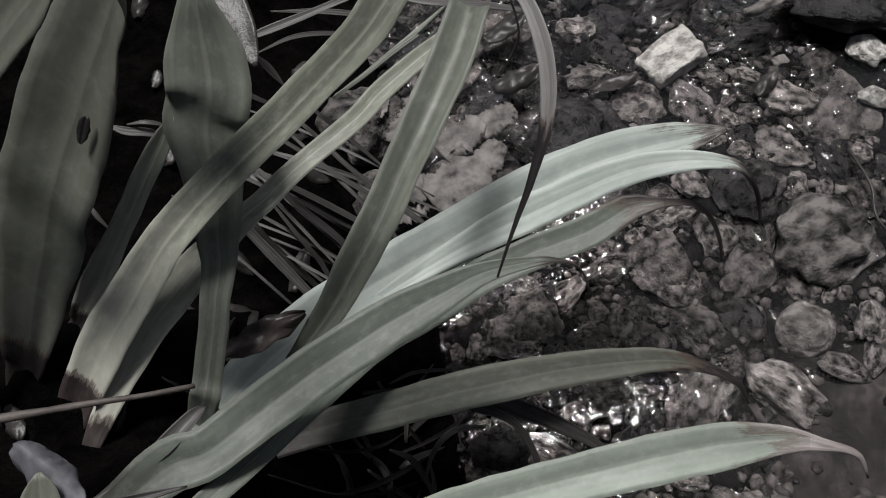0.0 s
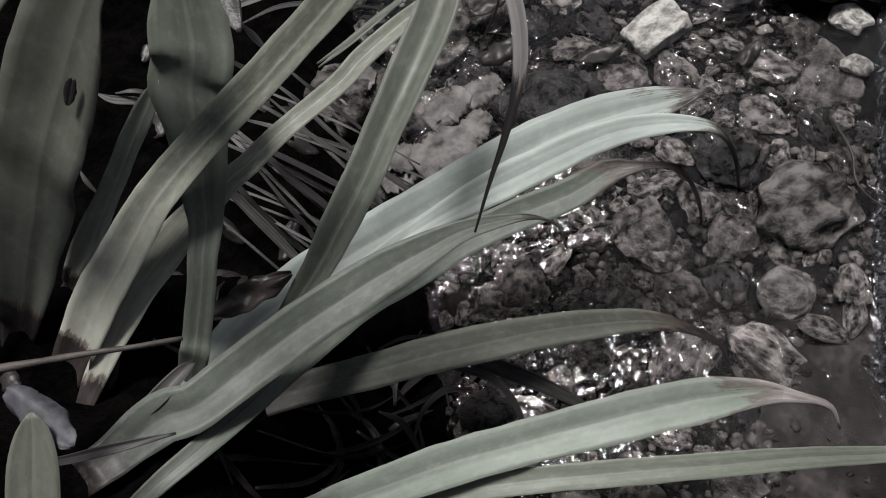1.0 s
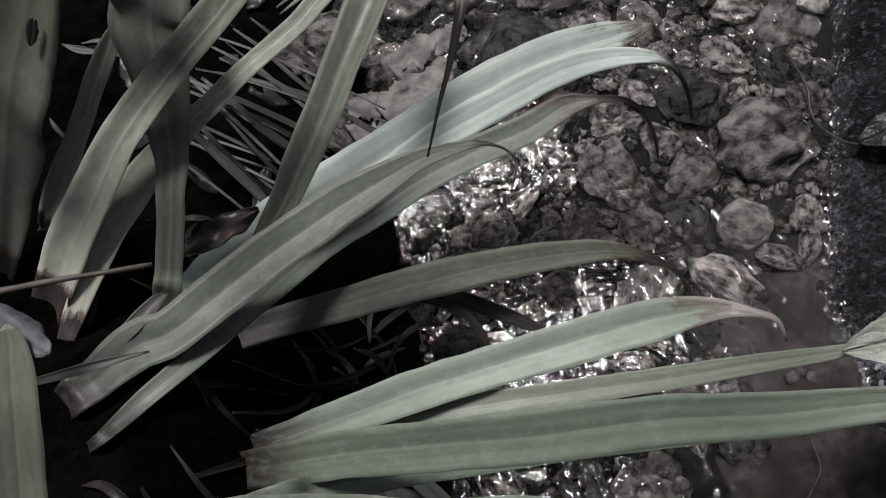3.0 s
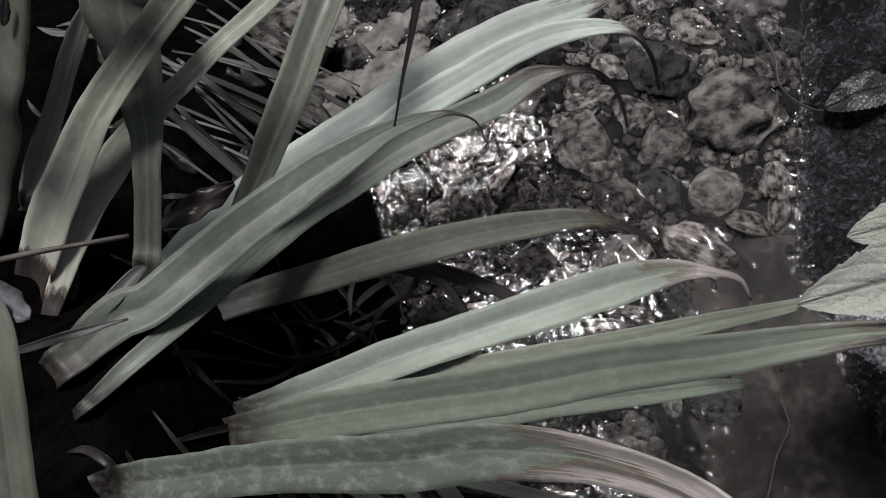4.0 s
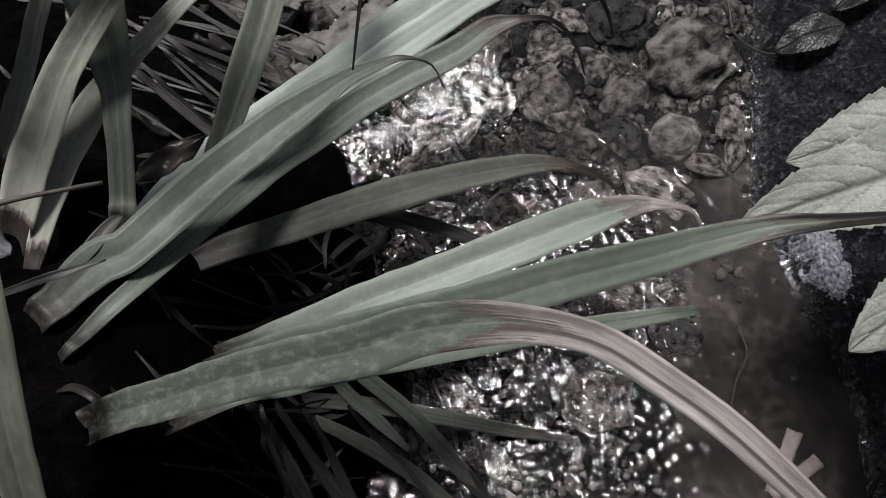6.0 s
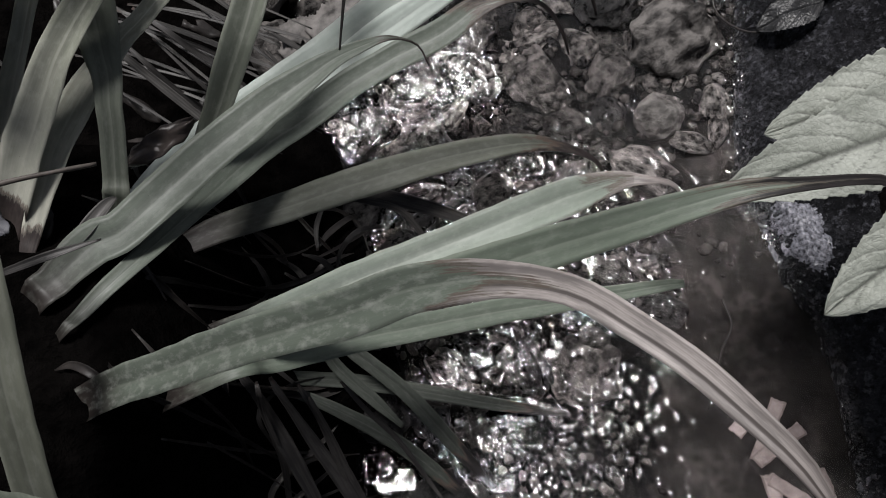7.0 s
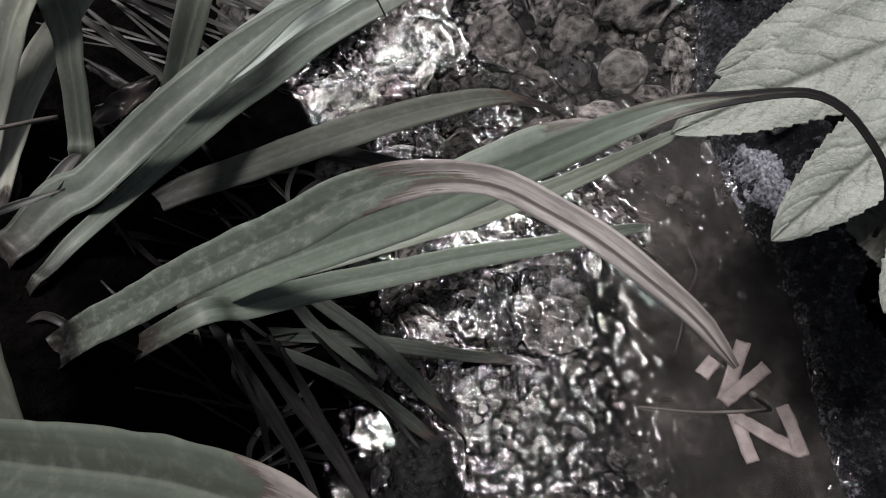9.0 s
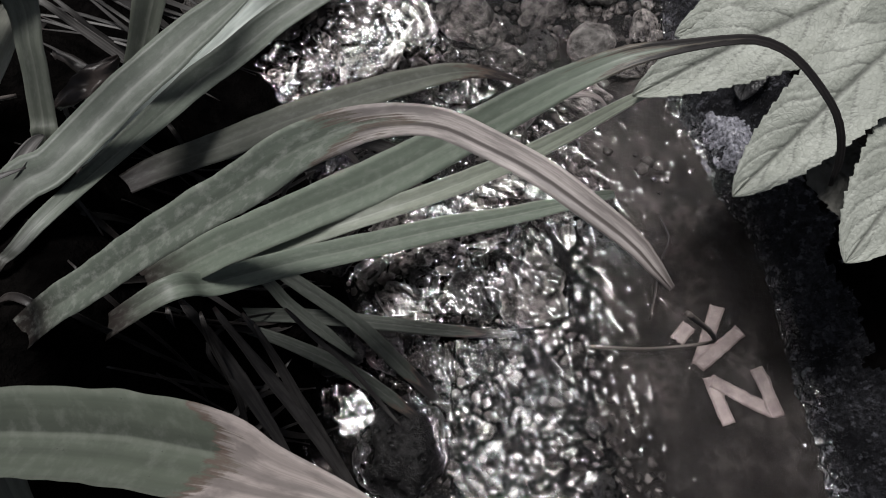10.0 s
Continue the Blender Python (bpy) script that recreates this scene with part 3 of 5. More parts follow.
# ---- stones on the bed ----
def stone_mesh(name, seed, flat, mat, lumps=0.22, detail=3, facets=0.0):
    bm = bmesh.new()
    bmesh.ops.create_icosphere(bm, subdivisions=detail, radius=1.0)
    rng = random.Random(seed)
    planes = [Vector((rng.gauss(0, 1), rng.gauss(0, 1), rng.gauss(0, 1))).normalized() for _ in range(9)]
    for v in bm.verts:
        d = v.co.normalized()
        r = 1 + lumps * noise.noise(d * 1.3 + Vector((seed * 7.3, 0, 0))) + 0.5 * lumps * noise.noise(d * 3.5 + Vector((0, seed * 5.1, 0))) + 0.22 * lumps * noise.noise(d * 9 + Vector((0, 0, seed * 3)))
        p = d * r
        for q in planes:
            over = p.dot(q) - (1 - facets)
            if facets and over > 0:
                p -= q * over * 0.85
        v.co = Vector((p.x, p.y, p.z * flat))
    me = bpy.data.meshes.new(name)
    bm.to_mesh(me)
    bm.free()
    me.materials.append(mat)
    me.polygons.foreach_set("use_smooth", [True] * len(me.polygons))
    return me


def put_stone(mesh, name, x, y, size, sink=0.35, label="", group="", turn=None, stretch=(1, 1, 1), lift=0.0):
    ob = new(name, mesh)
    ob.scale = [size * s for s in stretch]
    ob.rotation_euler = (random.uniform(-0.25, 0.25), random.uniform(-0.25, 0.25), random.uniform(0, 6.28) if turn is None else turn)
    ob.location = (x, y, ground_z(x, y) + size * (0.5 - sink) + lift)
    return tagged(ob, label, "stone", group)


BIG = [stone_mesh("stone", k, 0.7, STONE, 0.35, 4, 0.12) for k in range(5)]
PEBBLES = [stone_mesh("pebble", 10 + k, 0.55, STONE if k % 4 else STONE_DARK, 0.75, 3, 0.3) for k in range(10)]
PALE = [stone_mesh("stone", 30 + k, 0.55, STONE_PALE, 0.4, 4, 0.4) for k in range(3)]
DARKS = [stone_mesh("stone", 40 + k, 0.75, STONE_DARK, 0.4, 4, 0.15) for k in range(4)]
ROUND = stone_mesh("stone", 50, 0.8, STONE_LIGHT, 0.14, 4)

put_stone(ROUND, "stone", 0.290, 0.176, 0.026, 0.40, "round pale grey-brown stone in shallow water", turn=0.4)


def pitted_rock():
    """A worn rock with two hollows in its top."""
    bm = bmesh.new()
    bmesh.ops.create_icosphere(bm, subdivisions=5, radius=1.0)
    hollows = [(Vector((0.35, -0.25, 0.9)).normalized(), 0.32, 0.62), (Vector((-0.35, -0.1, 0.9)).normalized(), 0.24, 0.38), (Vector((0.75, 0.2, 0.6)).normalized(), 0.2, 0.22)]
    for v in bm.verts:
        d = v.co.normalized()
        r = 1 + 0.28 * noise.noise(d * 1.5) + 0.14 * noise.noise(d * 3) + 0.02 * noise.noise(d * 12)
        for c, rad, deep in hollows:
            a = (d - c).length / rad
            if a < 1.6:
                r -= deep * math.exp(-2.2 * a * a)
        v.co = d * r
        v.co.z *= 0.55
    ob = mesh_object("rock", bm, STONE_MID)
    ob.location, ob.scale, ob.rotation_euler = (0.346, 0.250, 0.0), (0.048, 0.040, 0.045), (0.1, 0, 0.3)
    return tagged(ob, "pitted brown rock with dark hollows at the bank", "rock")


pitted_rock()
BLOCK = stone_mesh("stone", 33, 0.8, STONE_PALE, 0.25, 4, 0.0)
for v in BLOCK.vertices:
    v.co = Vector((max(-0.82, min(0.82, v.co.x)), max(-0.78, min(0.7, v.co.y + 0.12 * v.co.x)), max(-0.6, min(0.5, v.co.z)))) + 0.05 * Vector((noise.noise(v.co * 3), noise.noise(v.co * 3 + Vector((9, 0, 0))), noise.noise(v.co * 4)))
put_stone(BLOCK, "stone", 0.291, 0.498, 0.036, 0.2, "white angular stone beside the water", turn=0.35, stretch=(1.15, 0.85, 0.9))
put_stone(PALE[1], "stone", 0.482, 0.445, 0.022, -0.3, "small whitish stone on the bank", turn=1.0)
put_stone(PALE[2], "stone", 0.456, 0.385, 0.017, -0.6, "small pale yellowish stone on the bank", turn=2.0)
put_stone(DARKS[0], "stone", 0.480, 0.500, 0.055, -0.1, "broad dark wet stone on the bank", stretch=(1.2, 0.9, 0.5))
put_stone(DARKS[1], "stone", 0.150, 0.425, 0.056, 0.25, "dark wet boulder at the stream's edge")
put_stone(DARKS[2], "stone", 0.085, 0.485, 0.036, 0.2, "dark wet boulder at the stream's edge")
for x, y, r, k in ((0.02, 0.375, 0.046, 0), (-0.035, 0.375, 0.042, 1), (0.07, 0.385, 0.036, 2), (-0.045, 0.47, 0.045, 3), (0.01, 0.455, 0.040, 4), (0.125, 0.585, 0.034, 1), (0.055, 0.56, 0.04, 0)):
    put_stone(BIG[k], "stone", x, y, r, 0.15, "wet brown stone on the stream's edge", "stones at the edge")
for x, y, r, k in ((0.068, 0.251, 0.026, 0), (0.202, 0.246, 0.024, 2), (0.116, -0.027, 0.036, 3), (0.006, -0.038, 0.022, 4), (0.128, 0.354, 0.020, 1), (0.279, 0.280, 0.022, 3), (0.16, 0.20, 0.02, 0), (0.115, 0.215, 0.018, 4), (0.05, 0.10, 0.02, 3), (0.31, 0.33, 0.024, 1), (0.22, 0.34, 0.022, 0), (0.24, 0.13, 0.016, 4), (0.17, 0.14, 0.018, 2)):
    put_stone(BIG[k], "stone", x, y, r, 0.55, "brown stone lying under the water", "stones in the stream", stretch=(1, 1, 0.7))
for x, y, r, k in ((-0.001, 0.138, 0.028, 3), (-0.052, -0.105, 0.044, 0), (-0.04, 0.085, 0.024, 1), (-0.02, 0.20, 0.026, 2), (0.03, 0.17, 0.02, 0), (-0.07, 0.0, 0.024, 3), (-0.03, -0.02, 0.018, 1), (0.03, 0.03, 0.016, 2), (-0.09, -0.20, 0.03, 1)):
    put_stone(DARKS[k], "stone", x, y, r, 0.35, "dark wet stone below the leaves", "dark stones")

COBBLES = [stone_mesh("stone", 60 + k, 0.66, STONE_COBBLE if k % 3 else STONE, 0.42, 4, 0.2) for k in range(9)]
_rng = random.Random(9)
laid = []
for r, tries in ((0.034, 260), (0.027, 420), (0.021, 700), (0.016, 900), (0.012, 1100)):
    for _ in range(tries):
        x, y = _rng.uniform(-0.02, 0.44), _rng.uniform(-0.02, 0.75)
        if x > edge_x(y) - 0.012 - 0.5 * r or (y < 0.13 and x > 0.21) or (r > 0.03 and x < 0.14) or math.hypot(x - 0.29, y - 0.176) < 0.024 + 0.8 * r or math.hypot(x - 0.346, y - 0.25) < 0.04 + 0.8 * r:
            continue
        if any(math.hypot(x - a, y - b) < 0.82 * (r + c) for a, b, c in laid):
            continue
        laid.append((x, y, r))
for x, y, r in laid[:300]:
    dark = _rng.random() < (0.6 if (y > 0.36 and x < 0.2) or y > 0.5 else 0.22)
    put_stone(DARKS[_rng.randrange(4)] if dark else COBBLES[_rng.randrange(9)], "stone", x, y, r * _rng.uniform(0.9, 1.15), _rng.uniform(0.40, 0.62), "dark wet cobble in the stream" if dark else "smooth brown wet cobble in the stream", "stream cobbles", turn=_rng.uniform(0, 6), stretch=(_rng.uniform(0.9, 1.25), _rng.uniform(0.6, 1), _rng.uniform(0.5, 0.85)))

_rng = random.Random(4)
made = 0
while made < 150:
    x, y = _rng.uniform(-0.07, 0.36), _rng.uniform(-0.42, 0.78)
    if soil_rise(x, y) > 0.015 or x > edge_x(y) - 0.01 or (x > edge_x(y) - 0.10 and y < 0.13) or (x > 0.13 and y < 0.0):
        continue
    made += 1
    put_stone(PEBBLES[_rng.randrange(10)], "pebble", x, y, _rng.choice((0.006, 0.008, 0.009, 0.011, 0.013, 0.017)), _rng.uniform(0.25, 0.6), "small brown pebble on the stream bed", "stream pebbles", turn=_rng.uniform(0, 6), stretch=(1, _rng.uniform(0.65, 1), _rng.uniform(0.7, 1)))


def gravel():
    """Loose grit and small stones between the cobbles, too many to count."""
    rng = random.Random(21)
    verts, faces = [], []
    shapes = []
    for k in range(6):
        bm = bmesh.new()
        bmesh.ops.create_icosphere(bm, subdivisions=2, radius=1.0)
        vs = []
        for v in bm.verts:
            d = v.co.normalized()
            vs.append(d * (1 + 0.75 * noise.noise(d * 1.5 + Vector((k * 9, 0, 0))) + 0.3 * noise.noise(d * 3.4 + Vector((0, k * 7, 0)))))
        shapes.append((vs, [[v.index for v in f.verts] for f in bm.faces]))
        bm.free()
    count = 0
    while count < 5200:
        x, y = rng.uniform(-0.07, 0.44), rng.uniform(-0.42, 0.85)
        if soil_rise(x, y) > 0.02 or x > edge_x(y) or (x > edge_x(y) - 0.10 and y < 0.13 and rng.random() < 0.9) or (x > 0.14 and y < 0.0):
            continue
        count += 1
        vs, fs = shapes[rng.randrange(6)]
        r = rng.choice((0.002, 0.003, 0.003, 0.004, 0.005, 0.0065)) if y > 0.02 else rng.choice((0.002, 0.003, 0.004))
        m = Matrix.Translation((x, y, ground_z(x, y) + r * 0.1)) @ Euler((rng.uniform(-0.4, 0.4), rng.uniform(-0.4, 0.4), rng.uniform(0, 6.3))).to_matrix().to_4x4() @ Matrix.Diagonal((r, r * rng.uniform(0.6, 1), r * rng.uniform(0.4, 0.7), 1))
        o = len(verts)
        verts += [tuple(m @ v) for v in vs]
        faces += [[o + i for i in f] for f in fs]
    me = bpy.data.meshes.new("gravel")
    me.from_pydata(verts, [], faces)
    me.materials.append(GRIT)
    me.polygons.foreach_set("use_smooth", [True] * len(me.polygons))
    return tagged(new("gravel", me), "wet brown grit and small stones on the stream bed", "gravel", kind="stuff")


gravel()

# ---- the clumps of strap leaves ----
clump = tagged(new("strap_leaf_plant"), "clump of grey-green strap leaves with withered tips", "plant")
near_clump = tagged(new("strap_leaf_plant"), "low clump of arching strap leaves over the stream", "plant")
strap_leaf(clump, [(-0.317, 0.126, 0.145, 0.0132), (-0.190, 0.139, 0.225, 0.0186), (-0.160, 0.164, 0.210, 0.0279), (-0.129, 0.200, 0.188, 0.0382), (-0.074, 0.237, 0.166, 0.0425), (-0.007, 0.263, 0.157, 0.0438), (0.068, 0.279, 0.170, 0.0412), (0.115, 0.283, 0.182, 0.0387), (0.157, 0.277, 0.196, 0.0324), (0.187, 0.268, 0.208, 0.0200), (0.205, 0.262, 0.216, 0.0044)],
           (0.02, -0.27, 0.96), fold=0.25, dry_from=0.98, base_len=0, mat=LEAF_LIT)
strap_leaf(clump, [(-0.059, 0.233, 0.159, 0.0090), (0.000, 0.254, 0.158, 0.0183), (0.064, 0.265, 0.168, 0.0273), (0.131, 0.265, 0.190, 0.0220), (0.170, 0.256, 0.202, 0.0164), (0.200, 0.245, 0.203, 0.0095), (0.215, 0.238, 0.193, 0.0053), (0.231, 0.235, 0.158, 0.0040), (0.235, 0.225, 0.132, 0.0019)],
           (-0.11, -0.27, 0.96), fold=0.2, dry_from=0.79, base_len=0, mat=LEAF_LIT)
strap_leaf(clump, [(-0.300, 0.115, 0.160, 0.0180), (-0.214, 0.101, 0.262, 0.0213), (-0.197, 0.106, 0.266, 0.0236), (-0.168, 0.120, 0.266, 0.0293), (-0.149, 0.122, 0.264, 0.0279), (-0.121, 0.136, 0.262, 0.0290), (-0.090, 0.150, 0.262, 0.0295), (-0.061, 0.161, 0.262, 0.0288), (-0.032, 0.170, 0.264, 0.0261), (-0.003, 0.176, 0.267, 0.0201), (0.017, 0.179, 0.270, 0.0136), (0.035, 0.177, 0.274, 0.0090), (0.052, 0.173, 0.278, 0.0045), (0.063, 0.172, 0.272, 0.0019), (0.072, 0.169, 0.262, 0.0013), (0.074, 0.160, 0.250, 0.0008)],
           (0.06, -0.24, 0.97), fold=0.3, dry_from=0.93, base_len=0.21, mat=LEAF_DEEP, flutter=0.05)
strap_leaf(clump, [(-0.300, 0.090, 0.160, 0.0070), (-0.200, 0.073, 0.262, 0.0067), (-0.188, 0.078, 0.263, 0.0093), (-0.169, 0.089, 0.262, 0.0118), (-0.146, 0.105, 0.254, 0.0134), (-0.124, 0.125, 0.240, 0.0161), (-0.089, 0.163, 0.210, 0.0220), (-0.057, 0.188, 0.195, 0.0237), (-0.025, 0.201, 0.188, 0.0249), (0.018, 0.219, 0.182, 0.0247), (0.056, 0.227, 0.180, 0.0242), (0.100, 0.233, 0.179, 0.0239), (0.133, 0.242, 0.180, 0.0201), (0.150, 0.240, 0.181, 0.0109), (0.164, 0.239, 0.178, 0.0055), (0.182, 0.238, 0.168, 0.0048), (0.196, 0.233, 0.150, 0.0040), (0.203, 0.221, 0.128, 0.0032), (0.205, 0.214, 0.108, 0.0014)],
           (0.00, -0.23, 0.97), fold=0.3, dry_from=0.83, base_len=0.20, mat=LEAF_DEEP, flutter=0.08)
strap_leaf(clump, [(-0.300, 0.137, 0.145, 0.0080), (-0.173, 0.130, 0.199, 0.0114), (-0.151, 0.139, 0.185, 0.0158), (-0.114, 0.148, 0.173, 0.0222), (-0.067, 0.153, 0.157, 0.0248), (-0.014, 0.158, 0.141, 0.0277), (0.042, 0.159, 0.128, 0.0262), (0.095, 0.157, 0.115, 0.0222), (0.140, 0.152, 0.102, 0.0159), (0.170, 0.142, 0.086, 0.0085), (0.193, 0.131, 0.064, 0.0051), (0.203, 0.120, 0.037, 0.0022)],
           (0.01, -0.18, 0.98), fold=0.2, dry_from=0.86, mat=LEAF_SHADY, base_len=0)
strap_leaf(near_clump, [(-0.271, 0.059, 0.174, 0.0105), (-0.167, 0.054, 0.218, 0.0150), (-0.142, 0.063, 0.187, 0.0180), (-0.094, 0.075, 0.151, 0.0252), (-0.035, 0.083, 0.131, 0.0302), (0.028, 0.085, 0.123, 0.0306), (0.090, 0.083, 0.126, 0.0324), (0.141, 0.078, 0.137, 0.0298), (0.176, 0.070, 0.150, 0.0175), (0.194, 0.061, 0.156, 0.0077), (0.215, 0.051, 0.148, 0.0037), (0.222, 0.038, 0.130, 0.0018)],
           (-0.02, -0.11, 0.99), fold=0.3, dry_from=0.88, mat=LEAF_STRAW, base_len=0.19)
strap_leaf(near_clump, [(-0.252, 0.045, 0.174, 0.0098), (-0.179, 0.052, 0.206, 0.0138), (-0.148, 0.060, 0.172, 0.0148), (-0.098, 0.071, 0.140, 0.0177), (-0.041, 0.068, 0.120, 0.0182), (0.020, 0.061, 0.114, 0.0182), (0.078, 0.049, 0.123, 0.0178), (0.131, 0.036, 0.143, 0.0158), (0.175, 0.023, 0.173, 0.0127), (0.208, 0.009, 0.211, 0.0084), (0.238, 0.002, 0.224, 0.0043), (0.273, -0.005, 0.209, 0.0016)],
           (-0.03, -0.09, 1.00), fold=0.3, dry_from=0.94, base_len=0)
strap_leaf(near_clump, [(-0.247, 0.026, 0.174, 0.0131), (-0.218, 0.068, 0.157, 0.0168), (-0.172, 0.057, 0.180, 0.0211), (-0.081, 0.035, 0.229, 0.0259), (-0.017, 0.016, 0.262, 0.0259), (0.037, 0.000, 0.289, 0.0256), (0.083, -0.013, 0.317, 0.0220), (0.117, -0.028, 0.350, 0.0173), (0.139, -0.035, 0.364, 0.0138), (0.161, -0.041, 0.372, 0.0103), (0.184, -0.048, 0.372, 0.0062), (0.208, -0.054, 0.367, 0.0048), (0.223, -0.059, 0.360, 0.0045), (0.236, -0.068, 0.349, 0.0042), (0.246, -0.083, 0.334, 0.0040), (0.252, -0.096, 0.319, 0.0042), (0.254, -0.107, 0.299, 0.0044), (0.251, -0.115, 0.280, 0.0027)],
           (-0.11, -0.23, 0.97), fold=0.25, dry_from=0.76, base_len=0.15, mat=LEAF_MID)
strap_leaf(near_clump, [(-0.283, 0.014, 0.202, 0.0154), (-0.199, 0.025, 0.259, 0.0212), (-0.113, 0.001, 0.326, 0.0211), (-0.054, -0.019, 0.373, 0.0202), (-0.010, -0.037, 0.410, 0.0192), (0.014, -0.044, 0.428, 0.0178), (0.034, -0.053, 0.442, 0.0147), (0.050, -0.063, 0.452, 0.0114), (0.064, -0.075, 0.458, 0.0098), (0.074, -0.091, 0.462, 0.0091), (0.083, -0.107, 0.464, 0.0087), (0.090, -0.124, 0.465, 0.0078), (0.0950, -0.139, 0.4668, 0.0064), (0.0968, -0.148, 0.466, 0.0045), (0.0980, -0.155, 0.465, 0.0018)],
           (-0.01, -0.11, 0.99), fold=0.32, dry_from=0.78, mat=LEAF_ROSY, base_len=0.15, twist=(0, 22))
strap_leaf(near_clump, [(-0.276, 0.029, 0.174, 0.0114), (-0.122, 0.018, 0.242, 0.0161), (-0.093, 0.022, 0.214, 0.0188), (-0.044, 0.022, 0.187, 0.0197), (0.005, 0.018, 0.164, 0.0197), (0.059, 0.013, 0.143, 0.0187), (0.110, 0.004, 0.127, 0.0156), (0.154, -0.003, 0.115, 0.0123), (0.186, -0.009, 0.109, 0.0089), (0.199, -0.012, 0.105, 0.0058)],
           (0.01, -0.14, 0.99), fold=0.25, dry_from=2, base_len=0.22, mat=LEAF_MID)
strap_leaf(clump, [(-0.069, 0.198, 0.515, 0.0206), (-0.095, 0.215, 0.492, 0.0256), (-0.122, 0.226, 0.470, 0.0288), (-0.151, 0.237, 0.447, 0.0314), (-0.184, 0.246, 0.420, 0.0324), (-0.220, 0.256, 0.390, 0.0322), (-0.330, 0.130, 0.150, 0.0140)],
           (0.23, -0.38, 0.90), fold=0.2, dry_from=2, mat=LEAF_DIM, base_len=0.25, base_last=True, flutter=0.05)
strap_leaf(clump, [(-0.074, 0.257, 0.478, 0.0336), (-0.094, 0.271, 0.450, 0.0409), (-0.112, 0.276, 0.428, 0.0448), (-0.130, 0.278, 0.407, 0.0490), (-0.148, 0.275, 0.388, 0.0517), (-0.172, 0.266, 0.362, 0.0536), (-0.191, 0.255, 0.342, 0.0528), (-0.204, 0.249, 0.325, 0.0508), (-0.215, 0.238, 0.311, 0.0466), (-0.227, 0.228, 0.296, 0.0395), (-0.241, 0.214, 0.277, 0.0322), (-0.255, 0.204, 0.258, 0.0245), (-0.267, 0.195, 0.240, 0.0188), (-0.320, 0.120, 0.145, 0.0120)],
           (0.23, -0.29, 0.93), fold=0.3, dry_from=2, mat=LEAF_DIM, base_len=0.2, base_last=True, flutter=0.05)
strap_leaf(clump, [(-0.119, 0.276, 0.350, 0.0027), (-0.130, 0.268, 0.340, 0.0115), (-0.147, 0.259, 0.326, 0.0138), (-0.162, 0.251, 0.312, 0.0141), (-0.175, 0.246, 0.300, 0.0151), (-0.191, 0.239, 0.285, 0.0178), (-0.208, 0.234, 0.268, 0.0184), (-0.228, 0.229, 0.248, 0.0152), (-0.248, 0.227, 0.225, 0.0092), (-0.310, 0.190, 0.150, 0.0060)],
           (0.21, -0.28, 0.94), fold=0.55, dry_from=2, base_last=True, base_len=0.3, mat=LEAF_TAWNY, flutter=0.15)
strap_leaf(clump, [(0.020, 0.250, 0.428, 0.0176), (0.004, 0.248, 0.413, 0.0191), (-0.008, 0.244, 0.403, 0.0197), (-0.023, 0.242, 0.392, 0.0201), (-0.040, 0.241, 0.380, 0.0206), (-0.058, 0.239, 0.368, 0.0212), (-0.078, 0.236, 0.356, 0.0211), (-0.100, 0.233, 0.342, 0.0219), (-0.123, 0.228, 0.328, 0.0232), (-0.143, 0.222, 0.315, 0.0246), (-0.160, 0.215, 0.302, 0.0267), (-0.178, 0.207, 0.288, 0.0282), (-0.197, 0.199, 0.273, 0.0291), (-0.216, 0.189, 0.256, 0.0279), (-0.235, 0.179, 0.238, 0.0243), (-0.252, 0.167, 0.220, 0.0179), (-0.304, 0.119, 0.145, 0.0120)],
           (0.14, -0.29, 0.95), fold=0.4, dry_from=2, mat=LEAF_TAWNY, base_len=0.32, base_last=True, flutter=0.05)
strap_leaf(clump, [(0.059, 0.359, 0.284, 0.0101), (0.040, 0.344, 0.284, 0.0118), (0.013, 0.328, 0.285, 0.0138), (-0.013, 0.311, 0.285, 0.0142), (-0.031, 0.295, 0.286, 0.0139), (-0.070, 0.270, 0.288, 0.0135), (-0.093, 0.251, 0.290, 0.0147), (-0.108, 0.242, 0.290, 0.0160), (-0.136, 0.223, 0.286, 0.0216), (-0.153, 0.213, 0.280, 0.0233), (-0.170, 0.203, 0.272, 0.0222), (-0.186, 0.193, 0.262, 0.0212), (-0.203, 0.180, 0.250, 0.0172), (-0.222, 0.165, 0.236, 0.0138), (-0.242, 0.146, 0.220, 0.0087), (-0.310, 0.130, 0.130, 0.0080)],
           (0.15, -0.27, 0.95), fold=0.25, dry_from=2, base_len=0.34, base_last=True, mat=LEAF_TAWNY, flutter=0.06)
strap_leaf(clump, [(0.021, 0.361, 0.275, 0.0037), (0.000, 0.352, 0.273, 0.0036), (-0.022, 0.341, 0.271, 0.0032), (-0.044, 0.333, 0.268, 0.0012)],
           (0.05, -0.34, 0.94), fold=0.25, dry_from=2, mat=LEAF_DARK, base_len=0)
